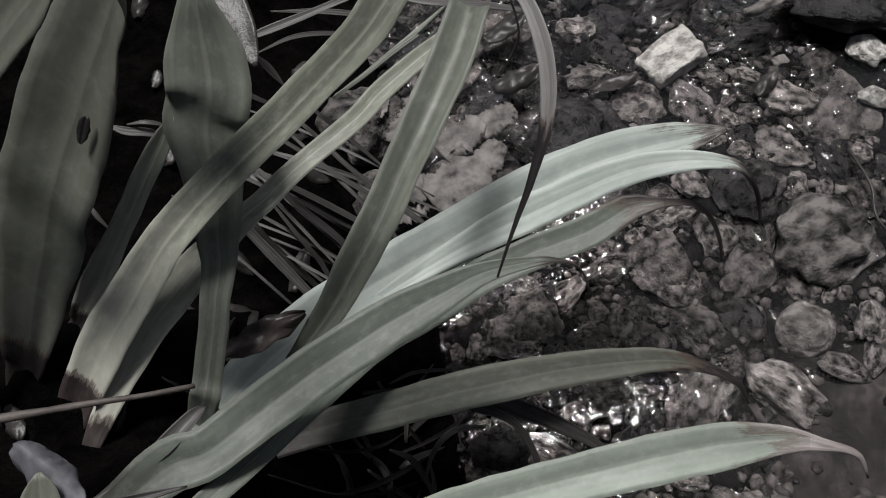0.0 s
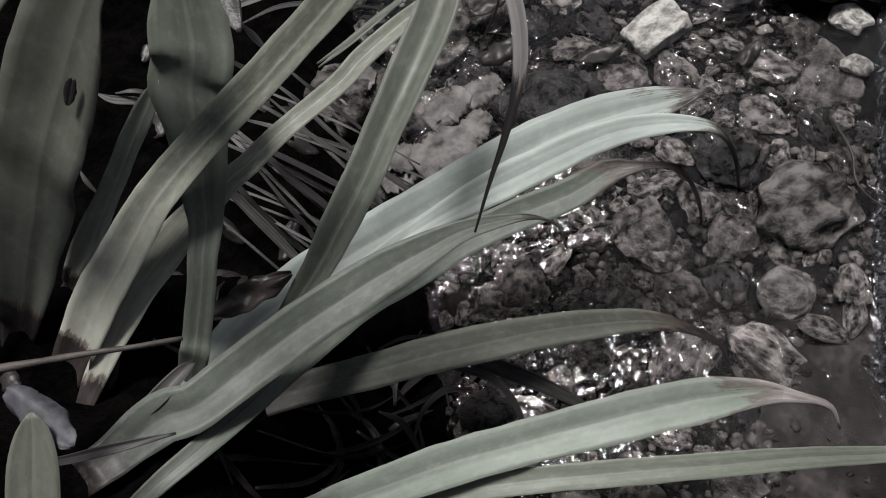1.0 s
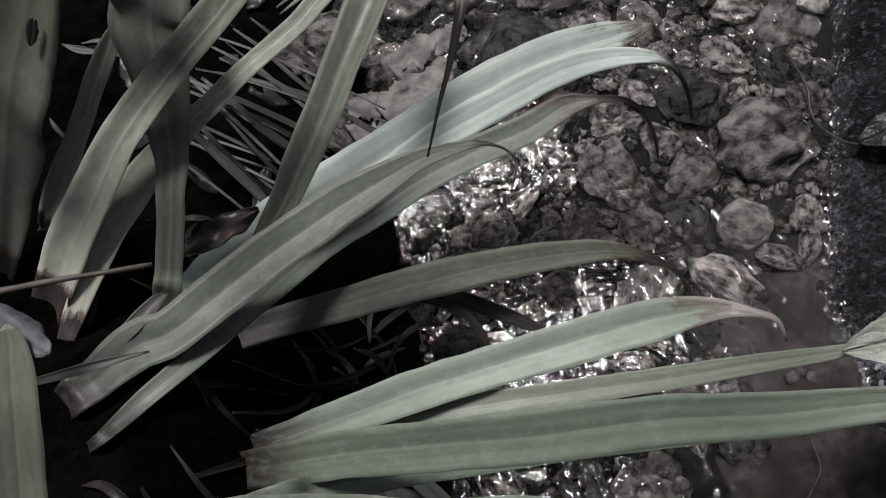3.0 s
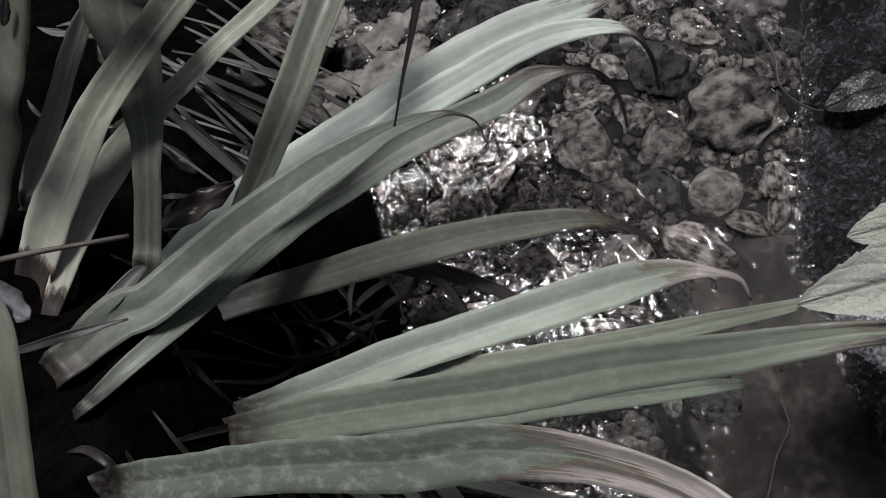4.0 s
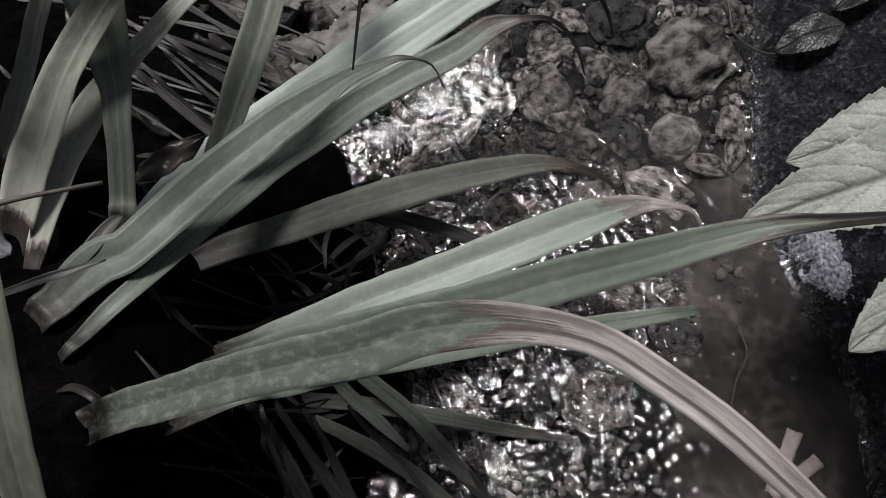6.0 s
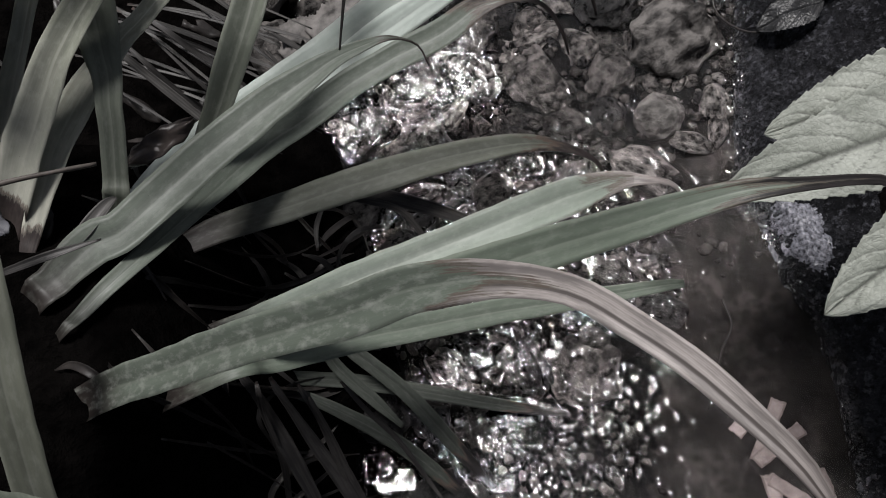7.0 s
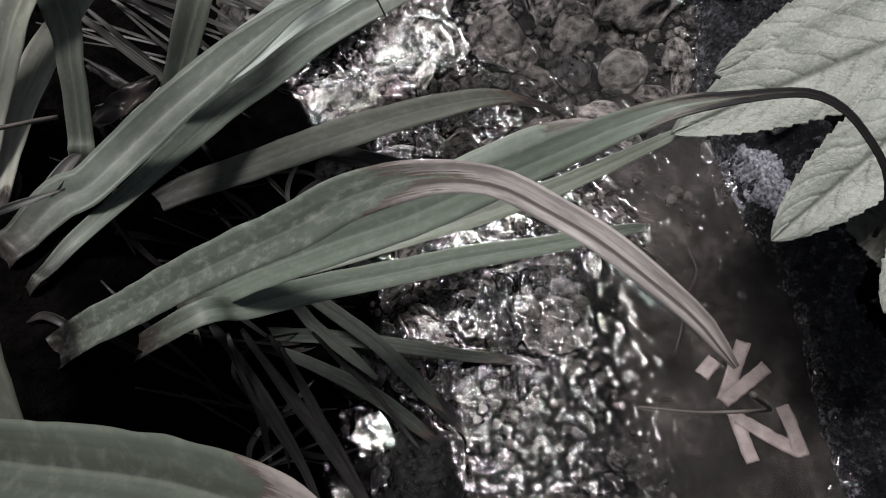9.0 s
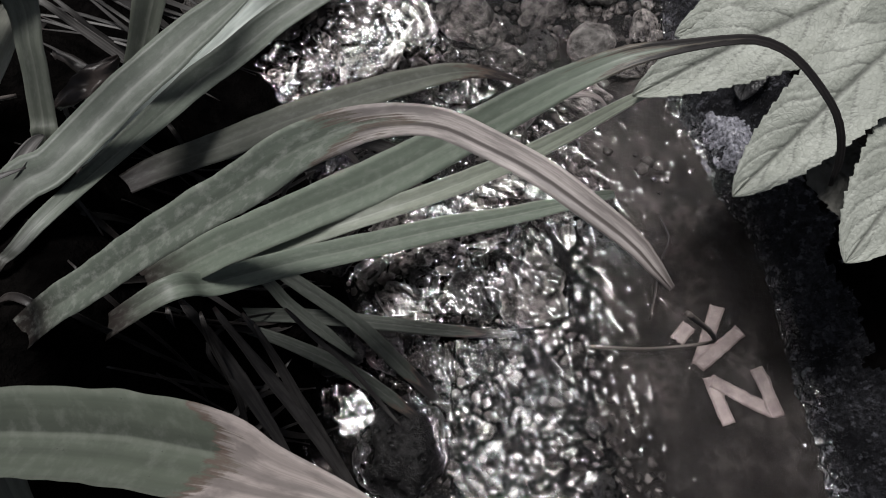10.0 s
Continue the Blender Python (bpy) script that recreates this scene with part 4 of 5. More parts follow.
strap_leaf(clump, [(-0.080, 0.319, 0.400, 0.0081), (-0.086, 0.308, 0.390, 0.0180), (-0.089, 0.300, 0.380, 0.0299), (-0.092, 0.288, 0.368, 0.0412), (-0.096, 0.276, 0.357, 0.0437), (-0.103, 0.271, 0.344, 0.0437), (-0.106, 0.263, 0.336, 0.0391), (-0.109, 0.252, 0.325, 0.0333), (-0.113, 0.239, 0.313, 0.0274), (-0.118, 0.224, 0.302, 0.0228), (-0.121, 0.214, 0.295, 0.0191), (-0.128, 0.201, 0.286, 0.0169), (-0.134, 0.190, 0.276, 0.0164), (-0.148, 0.166, 0.256, 0.0168), (-0.155, 0.157, 0.246, 0.0178), (-0.200, 0.150, 0.160, 0.0130)],
           (0.18, -0.35, 0.92), fold=0.12, dry_from=2, mat=LEAF_DARK, base_len=0.0, flutter=0.04)
strap_leaf(clump, [(0.056, 0.343, 0.306, 0.0244), (0.036, 0.310, 0.301, 0.0268), (0.012, 0.277, 0.296, 0.0257), (-0.011, 0.250, 0.286, 0.0233), (-0.034, 0.225, 0.273, 0.0238), (-0.052, 0.211, 0.260, 0.0228), (-0.073, 0.196, 0.243, 0.0193), (-0.092, 0.187, 0.228, 0.0149), (-0.110, 0.182, 0.213, 0.0095), (-0.132, 0.179, 0.200, 0.0053), (-0.300, 0.130, 0.145, 0.0040)],
           (0.05, -0.27, 0.96), fold=0.62, dry_from=2, mat=LEAF_DARK, base_len=0.0, flutter=0.06)
strap_leaf(clump, [(0.056, 0.268, 0.399, 0.0049), (0.066, 0.249, 0.392, 0.0066), (0.068, 0.223, 0.380, 0.0077), (0.062, 0.201, 0.365, 0.0073), (0.049, 0.184, 0.344, 0.0048), (0.037, 0.173, 0.325, 0.0030), (0.023, 0.160, 0.301, 0.0009)],
           (-0.09, -0.37, 0.92), fold=0.45, dry_from=0.5, mat=WITHER, base_len=0, thick=0.0006, twist=(0, 50))
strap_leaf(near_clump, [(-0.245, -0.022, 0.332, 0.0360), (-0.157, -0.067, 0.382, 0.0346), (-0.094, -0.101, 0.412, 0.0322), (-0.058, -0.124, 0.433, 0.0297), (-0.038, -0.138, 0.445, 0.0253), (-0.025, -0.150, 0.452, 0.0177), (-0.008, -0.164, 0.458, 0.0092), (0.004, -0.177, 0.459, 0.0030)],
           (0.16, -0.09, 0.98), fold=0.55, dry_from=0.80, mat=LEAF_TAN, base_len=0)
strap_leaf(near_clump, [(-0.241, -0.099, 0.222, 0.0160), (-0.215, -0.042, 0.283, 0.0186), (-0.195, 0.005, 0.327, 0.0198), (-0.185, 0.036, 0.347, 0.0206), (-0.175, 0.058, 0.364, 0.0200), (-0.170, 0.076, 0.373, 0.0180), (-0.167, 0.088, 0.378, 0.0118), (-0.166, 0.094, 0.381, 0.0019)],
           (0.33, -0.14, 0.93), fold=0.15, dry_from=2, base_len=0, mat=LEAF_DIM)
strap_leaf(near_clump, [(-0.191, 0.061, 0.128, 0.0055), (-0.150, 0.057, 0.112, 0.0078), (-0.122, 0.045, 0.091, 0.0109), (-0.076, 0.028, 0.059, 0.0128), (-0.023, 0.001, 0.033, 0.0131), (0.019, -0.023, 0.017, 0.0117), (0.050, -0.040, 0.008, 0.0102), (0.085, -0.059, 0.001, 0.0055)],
           (0.06, -0.11, 0.99), fold=0.2, dry_from=0.88, mat=LEAF_LOW, base_len=0)
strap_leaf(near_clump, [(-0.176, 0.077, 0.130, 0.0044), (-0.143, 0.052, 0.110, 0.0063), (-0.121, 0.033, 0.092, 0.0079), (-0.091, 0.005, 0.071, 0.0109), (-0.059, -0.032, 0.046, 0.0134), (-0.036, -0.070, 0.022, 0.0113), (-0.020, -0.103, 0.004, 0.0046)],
           (0.09, -0.10, 0.99), fold=0.2, dry_from=0.88, mat=LEAF_LOW, base_len=0)
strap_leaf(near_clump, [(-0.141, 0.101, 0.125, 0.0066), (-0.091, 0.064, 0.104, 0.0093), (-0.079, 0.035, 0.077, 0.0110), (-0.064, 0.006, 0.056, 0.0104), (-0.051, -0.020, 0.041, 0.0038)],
           (0.08, -0.13, 0.99), fold=0.2, dry_from=2, mat=LEAF_LOW, base_len=0)
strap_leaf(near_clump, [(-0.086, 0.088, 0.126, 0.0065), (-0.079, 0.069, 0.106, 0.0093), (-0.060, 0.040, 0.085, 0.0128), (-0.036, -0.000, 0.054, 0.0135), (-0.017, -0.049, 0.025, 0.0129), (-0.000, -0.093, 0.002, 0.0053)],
           (0.06, -0.12, 0.99), fold=0.2, dry_from=0.82, mat=LEAF_LOW, base_len=0)
strap_leaf(clump, [(-0.154, 0.329, 0.216, 0.0033), (-0.140, 0.308, 0.204, 0.0059), (-0.134, 0.301, 0.189, 0.0066), (-0.119, 0.279, 0.166, 0.0076), (-0.103, 0.255, 0.141, 0.0062), (-0.095, 0.240, 0.133, 0.0009)],
           (0.12, -0.27, 0.96), fold=0.3, dry_from=0, mat=STRAW, name='dead_blade', base_len=0, thick=0.0006, flutter=0.3)
strap_leaf(clump, [(-0.142, 0.329, 0.204, 0.0025), (-0.129, 0.305, 0.191, 0.0045), (-0.123, 0.295, 0.175, 0.0051), (-0.102, 0.270, 0.138, 0.0042), (-0.089, 0.252, 0.129, 0.0009)],
           (0.11, -0.27, 0.96), fold=0.3, dry_from=0, mat=DEAD, name='dead_blade', base_len=0, thick=0.0006, flutter=0.3)
strap_leaf(clump, [(-0.139, 0.362, 0.199, 0.0022), (-0.115, 0.345, 0.190, 0.0039), (-0.102, 0.338, 0.181, 0.0044), (-0.077, 0.321, 0.166, 0.0049), (-0.051, 0.304, 0.145, 0.0040), (-0.037, 0.293, 0.139, 0.0009)],
           (0.08, -0.30, 0.95), fold=0.3, dry_from=0, mat=STRAW, name='dead_blade', base_len=0, thick=0.0006, flutter=0.3)
strap_leaf(clump, [(-0.155, 0.364, 0.200, 0.0020), (-0.114, 0.335, 0.185, 0.0035), (-0.090, 0.323, 0.167, 0.0040), (-0.064, 0.306, 0.146, 0.0033), (-0.050, 0.295, 0.140, 0.0009)],
           (0.09, -0.29, 0.95), fold=0.3, dry_from=0, mat=DEAD, name='dead_blade', base_len=0, thick=0.0006, flutter=0.3)
strap_leaf(clump, [(-0.092, 0.392, 0.204, 0.0018), (-0.078, 0.376, 0.196, 0.0032), (-0.071, 0.369, 0.186, 0.0036), (-0.057, 0.351, 0.171, 0.0040), (-0.041, 0.337, 0.151, 0.0033), (-0.033, 0.326, 0.146, 0.0009)],
           (0.06, -0.32, 0.95), fold=0.3, dry_from=0, mat=STRAW, name='dead_blade', base_len=0, thick=0.0006, flutter=0.3)
strap_leaf(clump, [(-0.078, 0.403, 0.199, 0.0018), (-0.065, 0.387, 0.190, 0.0032), (-0.057, 0.380, 0.181, 0.0036), (-0.037, 0.358, 0.163, 0.0029), (-0.027, 0.345, 0.156, 0.0009)],
           (0.05, -0.33, 0.94), fold=0.3, dry_from=0, mat=DEAD, name='dead_blade', base_len=0, thick=0.0006, flutter=0.3)
strap_leaf(clump, [(-0.114, 0.385, 0.201, 0.0018), (-0.094, 0.368, 0.191, 0.0032), (-0.083, 0.360, 0.181, 0.0036), (-0.062, 0.342, 0.166, 0.0041), (-0.040, 0.326, 0.146, 0.0033), (-0.028, 0.315, 0.140, 0.0009)],
           (0.06, -0.31, 0.95), fold=0.3, dry_from=0, mat=STRAW, name='dead_blade', base_len=0, thick=0.0006, flutter=0.3)
strap_leaf(clump, [(-0.124, 0.352, 0.205, 0.0028), (-0.104, 0.326, 0.191, 0.0050), (-0.093, 0.312, 0.178, 0.0056), (-0.074, 0.291, 0.161, 0.0056), (-0.064, 0.275, 0.141, 0.0046), (-0.058, 0.265, 0.135, 0.0009)],
           (0.08, -0.28, 0.96), fold=0.3, dry_from=0, mat=DEAD, name='dead_blade', base_len=0, thick=0.0006, flutter=0.3)
strap_leaf(clump, [(-0.029, 0.307, 0.170, 0.0009), (-0.019, 0.300, 0.160, 0.0048), (0.006, 0.278, 0.137, 0.0009)],
           (0.01, -0.27, 0.96), fold=0.3, dry_from=0, mat=STRAW, name='dead_blade', base_len=0, thick=0.0006, flutter=0.3)
strap_leaf(clump, [(-0.037, 0.297, 0.164, 0.0009), (-0.033, 0.285, 0.152, 0.0035), (-0.029, 0.267, 0.137, 0.0009)],
           (0.03, -0.26, 0.97), fold=0.3, dry_from=0, mat=STRAW, name='dead_blade', base_len=0, thick=0.0006, flutter=0.3)
strap_leaf(clump, [(-0.198, 0.362, 0.268, 0.0008), (-0.188, 0.356, 0.264, 0.0056), (-0.173, 0.354, 0.258, 0.0056), (-0.159, 0.349, 0.249, 0.0008)],
           (0.18, -0.35, 0.92), fold=0.3, dry_from=0, mat=STRAW, name='dead_blade', base_len=0, thick=0.0006, flutter=0.3)
strap_leaf(clump, [(-0.185, 0.359, 0.266, 0.0008), (-0.171, 0.357, 0.265, 0.0032), (-0.157, 0.357, 0.253, 0.0008)],
           (0.17, -0.35, 0.92), fold=0.3, dry_from=0, mat=STRAW, name='dead_blade', base_len=0, thick=0.0006, flutter=0.3)
strap_leaf(clump, [(-0.102, 0.405, 0.268, 0.0009), (-0.081, 0.407, 0.269, 0.0061), (-0.052, 0.414, 0.267, 0.0062), (-0.017, 0.422, 0.266, 0.0045), (0.017, 0.431, 0.259, 0.0009)],
           (0.05, -0.40, 0.91), fold=0.3, dry_from=0, mat=STRAW, name='dead_blade', base_len=0, thick=0.0006, flutter=0.3)
strap_leaf(clump, [(-0.096, 0.410, 0.248, 0.0009), (-0.066, 0.422, 0.243, 0.0037), (-0.034, 0.424, 0.233, 0.0037), (0.015, 0.423, 0.210, 0.0010)],
           (0.04, -0.39, 0.92), fold=0.3, dry_from=0, mat=DEAD, name='dead_blade', base_len=0, thick=0.0006, flutter=0.3)
strap_leaf(clump, [(-0.089, 0.380, 0.277, 0.0008), (-0.083, 0.373, 0.268, 0.0055), (-0.076, 0.363, 0.257, 0.0008)],
           (0.08, -0.38, 0.92), fold=0.3, dry_from=0, mat=STRAW, name='dead_blade', base_len=0, thick=0.0006, flutter=0.3)
strap_leaf(clump, [(-0.110, 0.378, 0.253, 0.0008), (-0.102, 0.373, 0.245, 0.0037), (-0.083, 0.363, 0.234, 0.0008)],
           (0.10, -0.36, 0.93), fold=0.3, dry_from=0, mat=DEAD, name='dead_blade', base_len=0, thick=0.0006, flutter=0.3)
strap_leaf(clump, [(-0.049, 0.369, 0.226, 0.0009), (-0.020, 0.383, 0.228, 0.0040), (0.015, 0.401, 0.232, 0.0040), (0.056, 0.426, 0.234, 0.0009)],
           (0.00, -0.37, 0.93), fold=0.25, dry_from=2, name='dead_blade', base_len=0)
strap_leaf(clump, [(-0.210, 0.300, 0.268, 0.0007), (-0.208, 0.293, 0.264, 0.0032), (-0.204, 0.286, 0.255, 0.0007)],
           (0.21, -0.30, 0.93), fold=0.3, dry_from=0, mat=STRAW, name='dead_blade', base_len=0, thick=0.0006, flutter=0.3)
strap_leaf(clump, [(-0.078, 0.442, 0.254, 0.0009), (-0.046, 0.442, 0.243, 0.0042), (-0.013, 0.440, 0.230, 0.0043), (0.028, 0.434, 0.216, 0.0010)],
           (0.03, -0.40, 0.92), fold=0.3, dry_from=0, mat=STRAW, name='dead_blade', base_len=0, thick=0.0006, flutter=0.3)
strap_leaf(clump, [(-0.123, 0.341, 0.177, 0.0020), (-0.105, 0.305, 0.157, 0.0035), (-0.094, 0.285, 0.140, 0.0040), (-0.089, 0.262, 0.122, 0.0032), (-0.086, 0.249, 0.115, 0.0009)],
           (0.09, -0.26, 0.96), fold=0.3, dry_from=0, mat=DEAD, name='dead_blade', base_len=0, thick=0.0006, flutter=0.3)
strap_leaf(clump, [(-0.032, 0.283, 0.156, 0.0009), (-0.018, 0.276, 0.142, 0.0027), (0.002, 0.272, 0.128, 0.0009)],
           (0.02, -0.25, 0.97), fold=0.3, dry_from=0, mat=STRAW, name='dead_blade', base_len=0, thick=0.0006, flutter=0.3)
strap_leaf(clump, [(0.010, 0.393, 0.284, 0.0033), (0.035, 0.383, 0.279, 0.0058), (0.064, 0.376, 0.273, 0.0058), (0.097, 0.367, 0.264, 0.0034)],
           (-0.05, -0.39, 0.92), fold=0.2, dry_from=0, mat=STRAW, name='dead_blade', base_len=0, thick=0.0006, flutter=0.3)
strap_leaf(clump, [(0.068, 0.329, 0.250, 0.0008), (0.077, 0.332, 0.263, 0.0015), (0.084, 0.336, 0.277, 0.0015), (0.083, 0.347, 0.294, 0.0015), (0.077, 0.355, 0.310, 0.0011)],
           (-0.08, -0.36, 0.93), fold=0.1, dry_from=0, mat=DEAD, name='dead_blade', base_len=0, thick=0.0006, flutter=0.3)
strap_leaf(clump, [(-0.035, 0.177, 0.123, 0.0047), (-0.015, 0.169, 0.114, 0.0104), (0.018, 0.152, 0.096, 0.0134), (0.059, 0.126, 0.075, 0.0107), (0.090, 0.099, 0.058, 0.0029)],
           (0.01, -0.20, 0.98), fold=0.25, dry_from=0, mat=DEAD, name='dead_blade', base_len=0, thick=0.0006, flutter=0.3)
strap_leaf(clump, [(-0.025, 0.154, 0.135, 0.0027), (-0.005, 0.148, 0.122, 0.0055), (0.017, 0.136, 0.106, 0.0060), (0.026, 0.112, 0.091, 0.0046), (0.024, 0.097, 0.078, 0.0019)],
           (0.02, -0.20, 0.98), fold=0.2, dry_from=0, mat=DEAD, name='dead_blade', base_len=0, thick=0.0006, flutter=0.3)
strap_leaf(clump, [(-0.060, 0.122, 0.061, 0.0019), (-0.047, 0.142, 0.065, 0.0042), (-0.027, 0.153, 0.065, 0.0052), (-0.004, 0.151, 0.058, 0.0029)],
           (0.04, -0.16, 0.99), fold=0.2, dry_from=0, mat=DEAD, name='dead_blade', base_len=0, thick=0.0006, flutter=0.3)
strap_leaf(clump, [(-0.080, 0.149, 0.074, 0.0018), (-0.065, 0.138, 0.063, 0.0056), (-0.056, 0.111, 0.045, 0.0037)],
           (0.07, -0.15, 0.99), fold=0.2, dry_from=0, mat=DEAD, name='dead_blade', base_len=0, thick=0.0006, flutter=0.3)
strap_leaf(clump, [(-0.218, 0.101, 0.307, 0.0023), (-0.193, 0.095, 0.315, 0.0045), (-0.167, 0.094, 0.315, 0.0051), (-0.141, 0.095, 0.309, 0.0011)],
           (0.24, -0.19, 0.95), fold=0.4, dry_from=0, mat=DEAD, name='dead_blade', base_len=0, thick=0.0006, flutter=0.3)
strap_leaf(near_clump, [(-0.127, 0.035, 0.185, 0.0036), (-0.125, 0.028, 0.183, 0.0065), (-0.128, 0.019, 0.151, 0.0077), (-0.133, 0.002, 0.116, 0.0125), (-0.133, -0.026, 0.088, 0.0128), (-0.134, -0.064, 0.051, 0.0076), (-0.139, -0.092, 0.024, 0.0062), (-0.139, -0.107, 0.018, 0.0019)],
           (0.15, -0.14, 0.98), fold=0.2, dry_from=0, mat=DEAD, name='dead_blade', base_len=0, thick=0.0006, flutter=0.3)
strap_leaf(near_clump, [(-0.112, 0.026, 0.167, 0.0029), (-0.111, 0.019, 0.164, 0.0052), (-0.112, 0.005, 0.136, 0.0060), (-0.111, -0.017, 0.105, 0.0098), (-0.107, -0.045, 0.077, 0.0110), (-0.104, -0.079, 0.047, 0.0095), (-0.102, -0.114, 0.017, 0.0078), (-0.099, -0.133, 0.010, 0.0019)],
           (0.13, -0.12, 0.98), fold=0.2, dry_from=0, mat=DEAD, name='dead_blade', base_len=0, thick=0.0006, flutter=0.3)
strap_leaf(near_clump, [(-0.097, 0.016, 0.158, 0.0025), (-0.095, 0.008, 0.155, 0.0045), (-0.097, -0.005, 0.124, 0.0053), (-0.100, -0.035, 0.087, 0.0082), (-0.100, -0.066, 0.055, 0.0075), (-0.100, -0.120, 0.015, 0.0062), (-0.098, -0.149, 0.005, 0.0019)],
           (0.12, -0.12, 0.99), fold=0.2, dry_from=0, mat=DEAD, name='dead_blade', base_len=0, thick=0.0006, flutter=0.3)
strap_leaf(near_clump, [(-0.094, 0.010, 0.151, 0.0021), (-0.093, -0.000, 0.147, 0.0038), (-0.096, -0.020, 0.108, 0.0045), (-0.100, -0.048, 0.072, 0.0056), (-0.106, -0.077, 0.035, 0.0046), (-0.105, -0.095, 0.029, 0.0019)],
           (0.12, -0.13, 0.99), fold=0.2, dry_from=0, mat=DEAD, name='dead_blade', base_len=0, thick=0.0006, flutter=0.3)
strap_leaf(near_clump, [(-0.137, 0.035, 0.185, 0.0024), (-0.139, 0.028, 0.182, 0.0046), (-0.153, 0.020, 0.147, 0.0054), (-0.165, -0.000, 0.108, 0.0065), (-0.176, -0.021, 0.074, 0.0053), (-0.177, -0.035, 0.069, 0.0019)],
           (0.17, -0.16, 0.97), fold=0.2, dry_from=0, mat=DEAD, name='dead_blade', base_len=0, thick=0.0006, flutter=0.3)
strap_leaf(near_clump, [(-0.121, 0.026, 0.171, 0.0021), (-0.122, 0.019, 0.169, 0.0038), (-0.133, 0.008, 0.133, 0.0044), (-0.142, -0.019, 0.091, 0.0056), (-0.158, -0.043, 0.051, 0.0047), (-0.161, -0.059, 0.045, 0.0019)],
           (0.15, -0.15, 0.98), fold=0.2, dry_from=0, mat=DEAD, name='dead_blade', base_len=0, thick=0.0006, flutter=0.3)
strap_leaf(near_clump, [(-0.069, 0.009, 0.146, 0.0019), (-0.066, 0.001, 0.143, 0.0034), (-0.063, -0.012, 0.112, 0.0040), (-0.053, -0.036, 0.077, 0.0041), (-0.046, -0.070, 0.039, 0.0035), (-0.040, -0.090, 0.032, 0.0014)],
           (0.08, -0.13, 0.99), fold=0.2, dry_from=0, mat=DEAD, name='dead_blade', base_len=0, thick=0.0006, flutter=0.3)
strap_leaf(near_clump, [(-0.151, 0.041, 0.197, 0.0024), (-0.153, 0.032, 0.194, 0.0045), (-0.168, 0.021, 0.158, 0.0054), (-0.187, 0.004, 0.120, 0.0047), (-0.205, -0.008, 0.088, 0.0039), (-0.209, -0.018, 0.085, 0.0014)],
           (0.19, -0.17, 0.97), fold=0.2, dry_from=0, mat=DEAD, name='dead_blade', base_len=0, thick=0.0006, flutter=0.3)
strap_leaf(near_clump, [(-0.153, 0.079, 0.184, 0.0033), (-0.137, 0.067, 0.169, 0.0050), (-0.121, 0.050, 0.152, 0.0051), (-0.107, 0.027, 0.122, 0.0026)],
           (0.14, -0.17, 0.97), fold=0.2, dry_from=0, mat=DEAD, name='dead_blade', base_len=0, thick=0.0006, flutter=0.3)

strap_leaf(clump, [(-0.185, 0.125, 0.262, 0.0048), (-0.175, 0.128, 0.266, 0.0088), (-0.163, 0.135, 0.268, 0.0101), (-0.153, 0.144, 0.266, 0.0074), (-0.148, 0.149, 0.262, 0.0020)],
           (0.2, -0.2, 0.95), fold=0.6, dry_from=0, mat=STRAW, name='dead_blade', base_len=0, thick=0.0006, flutter=0.4)
strap_leaf(clump, [(-0.089, 0.400, 0.335, 0.0172), (-0.087, 0.374, 0.330, 0.0212), (-0.084, 0.355, 0.324, 0.0192), (-0.082, 0.341, 0.318, 0.0124), (-0.080, 0.331, 0.314, 0.0022)],
           (0.1, -0.3, 0.93), fold=0.15, dry_from=0, mat=LITTER_DARK, name='dead_blade', base_len=0, thick=0.0006, flutter=0.2)


def rotted_blades(count):
    """Dark remains of older leaves, lying and leaning among the feet of the living ones."""
    rng = random.Random(77)
    made = 0
    while made < count:
        x, y = rng.uniform(-0.235, -0.03), rng.uniform(-0.08, 0.21)
        if soil_rise(x, y) < 0.05 or (x < -0.165 and (y > 0.05 or x < -0.18)):
            continue
        made += 1
        ang, ln, wide = rng.gauss(0.2, 0.9), rng.uniform(0.035, 0.085), rng.uniform(0.0025, 0.0065)
        rise, bend = rng.uniform(0.002, 0.016), rng.gauss(0, 0.5)
        pts = []
        for f, w in ((0.0, 0.5), (0.3, 1.0), (0.65, 0.85), (1.0, 0.12)):
            a = ang + bend * f
            px, py = x + ln * f * math.cos(a), y + ln * f * math.sin(a)
            pts.append((px, py, ground_z(px, py) + 0.003 + rise * math.sin(math.pi * min(1.0, f * 1.1)), wide * w))
        strap_leaf(near_clump if y < 0.07 else clump, pts, (rng.gauss(0, 0.3), rng.gauss(-0.2, 0.3), 1.0), fold=0.4, dry_from=0, mat=DEAD if made % 6 == 0 else LITTER_DARK, name="dead_blade", base_len=0, thick=0.0005, flutter=0.4)


rotted_blades(60)

